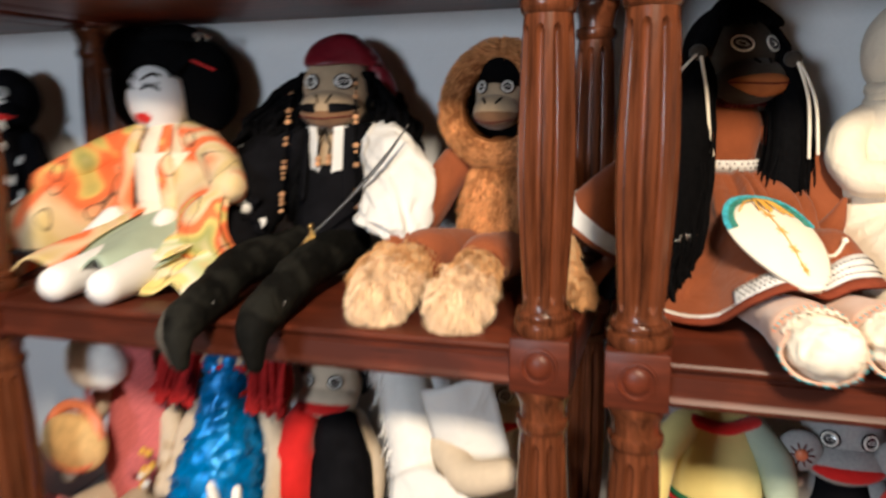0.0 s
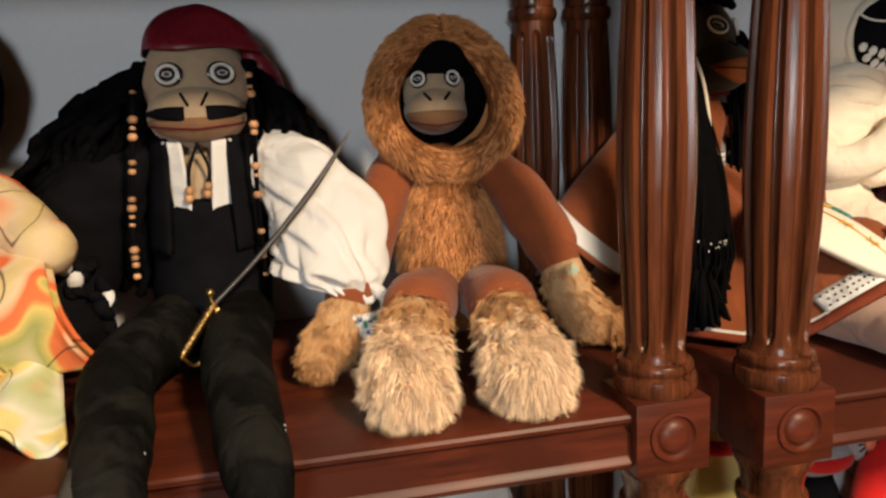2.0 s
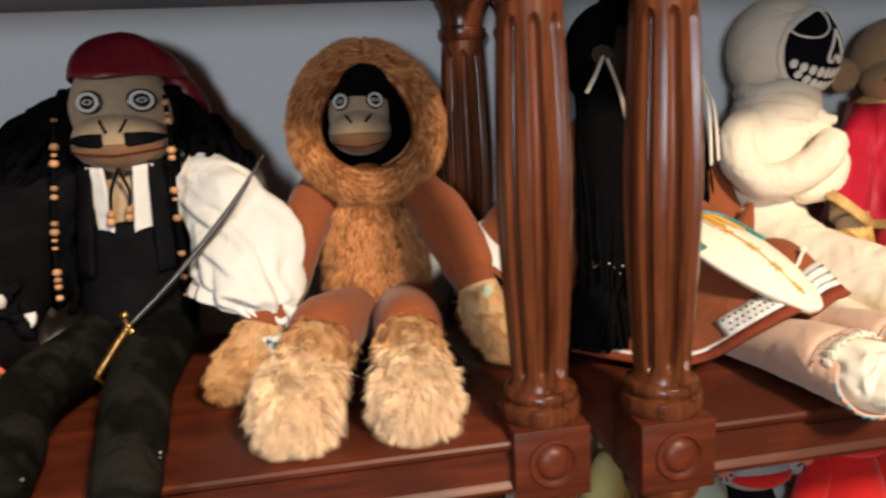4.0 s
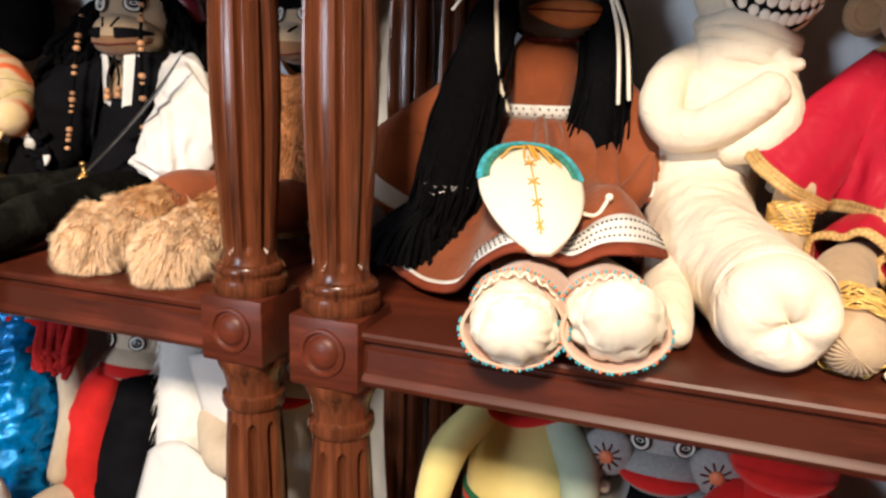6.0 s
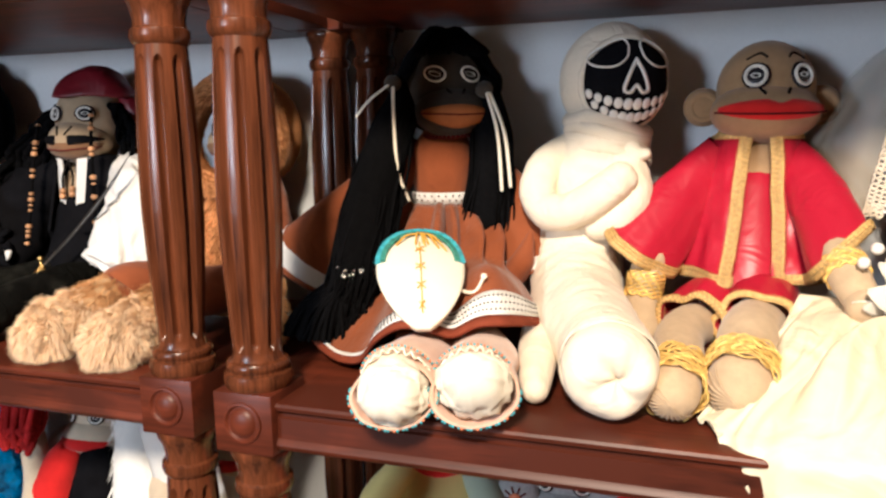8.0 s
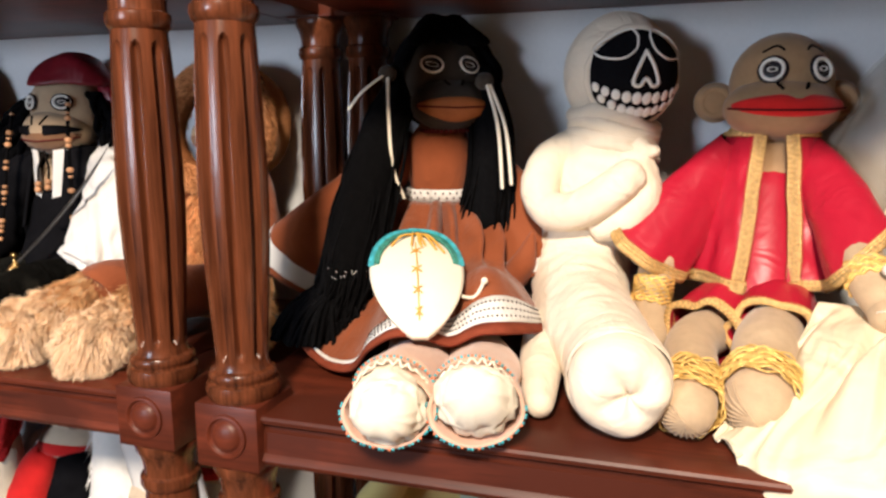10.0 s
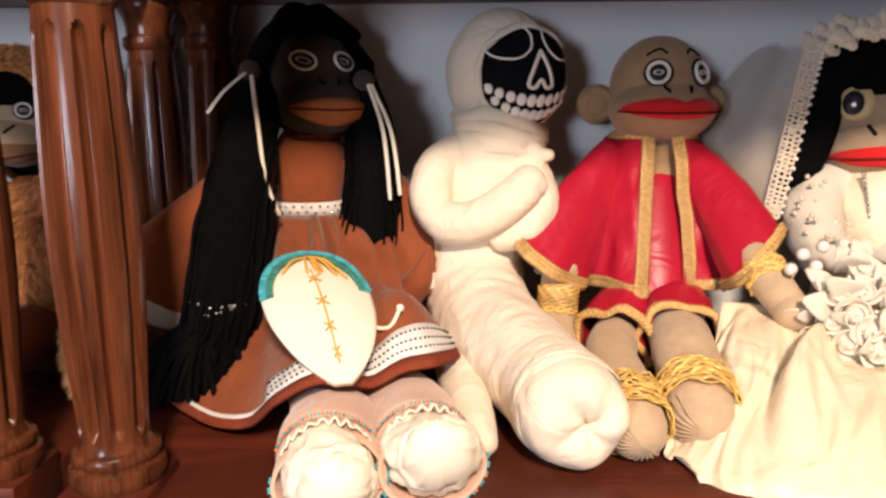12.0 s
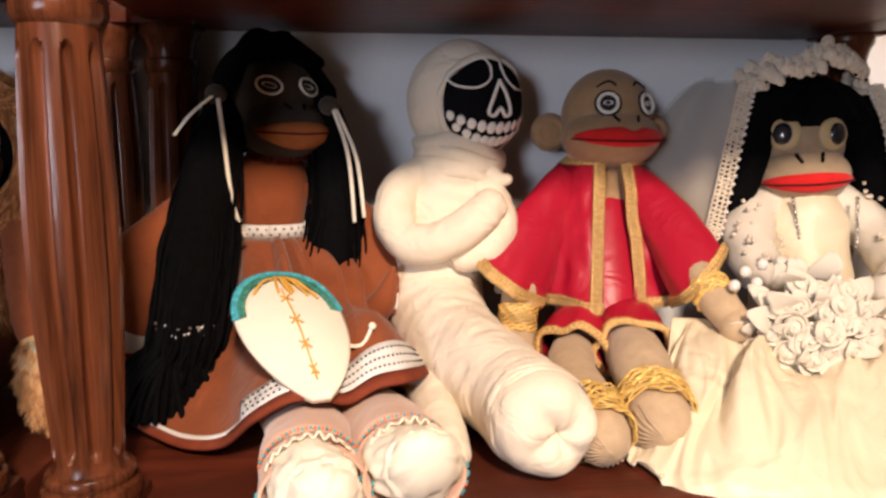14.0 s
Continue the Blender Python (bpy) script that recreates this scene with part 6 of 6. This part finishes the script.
def lower_dolls():
    z = LEVELS[1] + 0.001
    rng = random.Random(41)
    # straw-hatted doll in red check
    s = Shape()
    simple_body(s, (-0.790 + 0.08, 0.25, z), ("gingham", "beige"), 0.36)
    blob(s, (-0.715, 0.17, z + 0.262), (0.052, 0.030, 0.044), "white_fur", 18, wrinkle=0.15, freq=80)
    blob(s, (-0.715, 0.20, z + 0.335), (0.06, 0.045, 0.022), "green_stripe", 18)
    for w in (-1, 1):
        sheet(s, lambda u, v, w=w: Vector((-0.715 + w * (0.035 + 0.04 * u), 0.18 + 0.03 * u - 0.01 * math.sin(v * 9), z + 0.30 - 0.22 * v)), 10, 16, "gingham", 0.003)
    blob(s, (-0.725, 0.125, z + 0.155), (0.055, 0.022, 0.045), "straw", 22)
    ring(s, (-0.725, 0.125, z + 0.165), (0, -1, 0.2), 0.045, 0.008, "coral", 28, 8)
    tube(s, [(-0.78, 0.10, z + 0.05), (-0.72, 0.075, z + 0.055), (-0.66, 0.10, z + 0.05)], [0.03, 0.035, 0.03], "red_felt", 16, wrinkle=0.2)
    s.thing("country_doll", (-0.71, 0.2, z), "doll in red checked cotton holding a straw hat", "doll", "dolls on the lower shelf")
    # red-haired doll in blue sequins
    s = Shape()
    simple_body(s, (-0.530, 0.25, z), ("blue_sequin", "beige"), 0.36)
    tube(s, [(-0.530, 0.225, z + 0.26), (-0.530, 0.205, z + 0.20), (-0.530, 0.19, z + 0.12), (-0.530, 0.16, z + 0.03)], [0.036, 0.036, 0.062, 0.072], "blue_sequin", 40, 12, wrinkle=0.12, freq=50, crumple=0.22)
    for w in (-1, 1):
        for i in range(40):
            x = w * (0.040 + 0.045 * rng.random())
            tube(s, [(-0.530 + w * 0.02, 0.25, z + 0.335), (-0.530 + x, 0.215 + rng.uniform(0, 0.03), z + 0.31), (-0.530 + x * 1.2, 0.19 + rng.uniform(0, 0.03), z + 0.24), (-0.530 + x * 1.2 + rng.uniform(-0.01, 0.01), 0.19, z + 0.20 + rng.uniform(0, 0.03))], [0.0045], "red_yarn", 6, 4)
    for i in range(10):
        blob(s, (-0.626 + rng.uniform(-0.012, 0.012), 0.15, z + 0.11 + rng.uniform(-0.03, 0.04)), 0.006, rng.choice(("gold_thread", "straw", "white_cloth")), 8)
    s.thing("sequin_doll", (-0.53, 0.2, z), "red-haired doll in a shiny blue sequin dress", "doll", "dolls on the lower shelf")
    # pale-faced doll with white fur stole, red and black dress
    s = Shape()
    simple_body(s, (-0.400, 0.290, z), ("black_cloth", "beige"), 0.275)
    blob(s, (-0.400, 0.315, z + 0.235), (0.064, 0.032, 0.055), "black", 20)
    tube(s, [(-0.428, 0.255, z + 0.175), (-0.440, 0.235, z + 0.135), (-0.432, 0.215, z + 0.08), (-0.420, 0.20, z + 0.03)], [0.022, 0.034, 0.036, 0.03], "red_felt", 18, wrinkle=0.15)
    tube(s, [(-0.375, 0.255, z + 0.165), (-0.362, 0.235, z + 0.11), (-0.352, 0.21, z + 0.05)], [0.03, 0.045, 0.05], "black_cloth", 18, wrinkle=0.1)
    roots = []
    for path, rr in (([(-0.29, 0.25, z + 0.305), (-0.245, 0.20, z + 0.24), (-0.215, 0.15, z + 0.14), (-0.20, 0.12, z + 0.04)], 0.036), ([(-0.462, 0.285, z + 0.175), (-0.482, 0.260, z + 0.130), (-0.500, 0.215, z + 0.075), (-0.505, 0.180, z + 0.045)], 0.030)):
        tube(s, path, [rr * 0.8, rr, rr, rr * 0.9], "white_fur", 16)
        for i in range(1500):
            t, a = rng.random(), rng.uniform(0, 6.283)
            n = Vector((math.cos(a), -abs(math.sin(a)), 0.3 * math.sin(2 * a)))
            roots.append((along(path, t) + n * rr * 0.9, n * 0.4 + Vector((0.2, -0.1, -1))))
    hair(s, roots, "white_fur", 0.022, 0.0008, 0.2, 0.3, rng)
    blob(s, (-0.445, 0.07, z + 0.095), (0.034, 0.03, 0.032), "white_fur", 18, wrinkle=0.15, freq=60)
    for w in (-0.012, 0.014):
        tube(s, [(-0.445 + w, 0.07, z + 0.12), (-0.443 + w * 1.4, 0.065, z + 0.16)], [0.009, 0.006], "white_fur", 10)
        blob(s, (-0.445 + w, 0.041, z + 0.10), 0.003, "thread_black", 6)
    s.thing("stole_doll", (-0.34, 0.2, z), "black-haired doll in red and black with white fur", "doll", "dolls on the lower shelf")
    # pale doll in white
    s = Shape()
    simple_body(s, (-0.145, 0.26, z), ("white_cloth", "beige"), 0.30)
    sheet(s, lambda u, v: Vector((-0.215 + 0.085 * u + 0.03 * v, 0.16 - 0.01 * math.sin(u * 4), z + 0.275 - 0.12 * v + 0.03 * u)), 12, 12, "white_cloth", 0.004)
    sheet(s, lambda u, v: Vector((-0.24 + 0.15 * u, 0.12 - 0.06 * v, z + 0.175 - 0.12 * v + 0.02 * math.sin(u * 6))), 16, 12, "white_cloth", 0.004)
    tube(s, [(-0.19, 0.17, z + 0.20), (-0.15, 0.13, z + 0.185), (-0.10, 0.12, z + 0.20)], [0.022, 0.022, 0.018], "beige", 14)
    s.thing("white_dress_doll", (-0.15, 0.2, z), "pale cloth doll in a plain white dress", "doll", "dolls on the lower shelf")
    # yellow felt doll
    s = Shape()
    tube(s, [(0.135, 0.23, z + 0.345), (0.135, 0.22, z + 0.30), (0.137, 0.21, z + 0.24), (0.14, 0.20, z + 0.10), (0.14, 0.19, z + 0.04)], [0.035, 0.045, 0.056, 0.060, 0.05], "yellow", 24)
    tube(s, [(0.100, 0.20, z + 0.315), (0.070, 0.17, z + 0.27), (0.062, 0.14, z + 0.21)], [0.022, 0.022, 0.018], "yellow", 16)
    tube(s, [(0.172, 0.21, z + 0.315), (0.200, 0.19, z + 0.27), (0.208, 0.17, z + 0.22)], [0.020, 0.022, 0.018], "sage", 16)
    for i, key in enumerate(("green_stripe", "red_felt", "green_stripe")):
        ring(s, (0.139, 0.205, z + 0.205 - i * 0.010), (0, 0, 1), 0.057, 0.005, key, 32, 8, up=(0, 1, 0))
    tube(s, [(0.105, 0.195, z + 0.325), (0.14, 0.175, z + 0.325), (0.175, 0.20, z + 0.328)], [0.010], "red_felt", 10)
    for w in (-1, 1):
        tube(s, [(0.14 + w * 0.03, 0.18, z + 0.03), (0.14 + w * 0.04, 0.08, z + 0.03)], [0.026, 0.024], "yellow", 14)
    s.v = [(x, y + 0.045, z + max(0.0, vz - z) * 0.74) for x, y, vz in s.v]
    s.thing("felt_doll", (0.14, 0.2, z), "pale yellow felt doll with a red and green waistband", "doll", "dolls on the lower shelf")
    # grey knit doll with flower earrings
    s = Shape()
    head, muz = simple_body(s, (0.280, 0.28, z), ("black_cloth", "grey_knit"), 0.275)
    for w in (-1, 1):
        e = Vector((0.280 + w * 0.052, 0.248, z + 0.212))
        blob(s, e, (0.026, 0.014, 0.026), "grey_knit", 18)
        for i in range(10):
            q = i / 10 * 6.283
            tube(s, [e + Vector((0, -0.014, 0)), e + Vector((0.014 * math.cos(q), -0.013, 0.014 * math.sin(q)))], [0.0011], "lip_line", 5, 2)
        blob(s, e + Vector((0, -0.014, 0)), (0.0075, 0.004, 0.0075), "coral", 10)
        blob(s, e + Vector((0, -0.008, -0.036)), 0.0065, "pearl", 12)
    s.thing("grey_doll", (0.255, 0.2, z), "grey knit doll with flower ears and pearl earrings", "doll", "dolls on the lower shelf")
    # two red dolls beside it
    for x, key, skin in ((0.385, "red_felt", "red_felt"), (0.52, "coral", "red_felt"), (0.64, "white_cloth", "beige")):
        s = Shape()
        simple_body(s, (x, 0.24, z), (key, skin), 0.34)
        blob(s, (x, 0.26, z + 0.30), (0.06, 0.04, 0.045), "red_yarn" if key != "white_cloth" else "black", 18, wrinkle=0.2, freq=60)
        s.thing("sock_doll", (x, 0.2, z), {"red_felt": "bright red felt doll with red yarn hair", "coral": "orange red doll with red yarn hair", "white_cloth": "beige doll in a white cotton dress"}[key], "doll", "dolls on the lower shelf")
    # striped figure beyond the posts
    s = Shape()
    head, muz = simple_body(s, (-0.945, 0.29, S0 + 0.001), ("black_cloth", "black_cloth"), 0.30)
    for i in range(40):
        a = rng.uniform(-1.2, 1.2)
        blob(s, (-0.945 + 0.048 * math.sin(a), 0.275 - 0.046 * math.cos(a), S0 + 0.06 + 0.15 * rng.random()), (0.005, 0.003, 0.009), "thread_white", 6, rng.uniform(-60, 60), rng.uniform(-60, 60))
    blob(s, (-0.945, 0.262, S0 + 0.225), (0.03, 0.02, 0.025), "porcelain", 14)
    s.thing("dark_doll", (-0.945, 0.25, S0), "black doll with white bands at the shelf's end", "doll", "sock dolls")


red_monkey()
mummy_doll()
braided_doll()
purse()
bride_doll()
bouquet()
pirate_doll()
fur_doll()
geisha_doll()
lower_dolls()
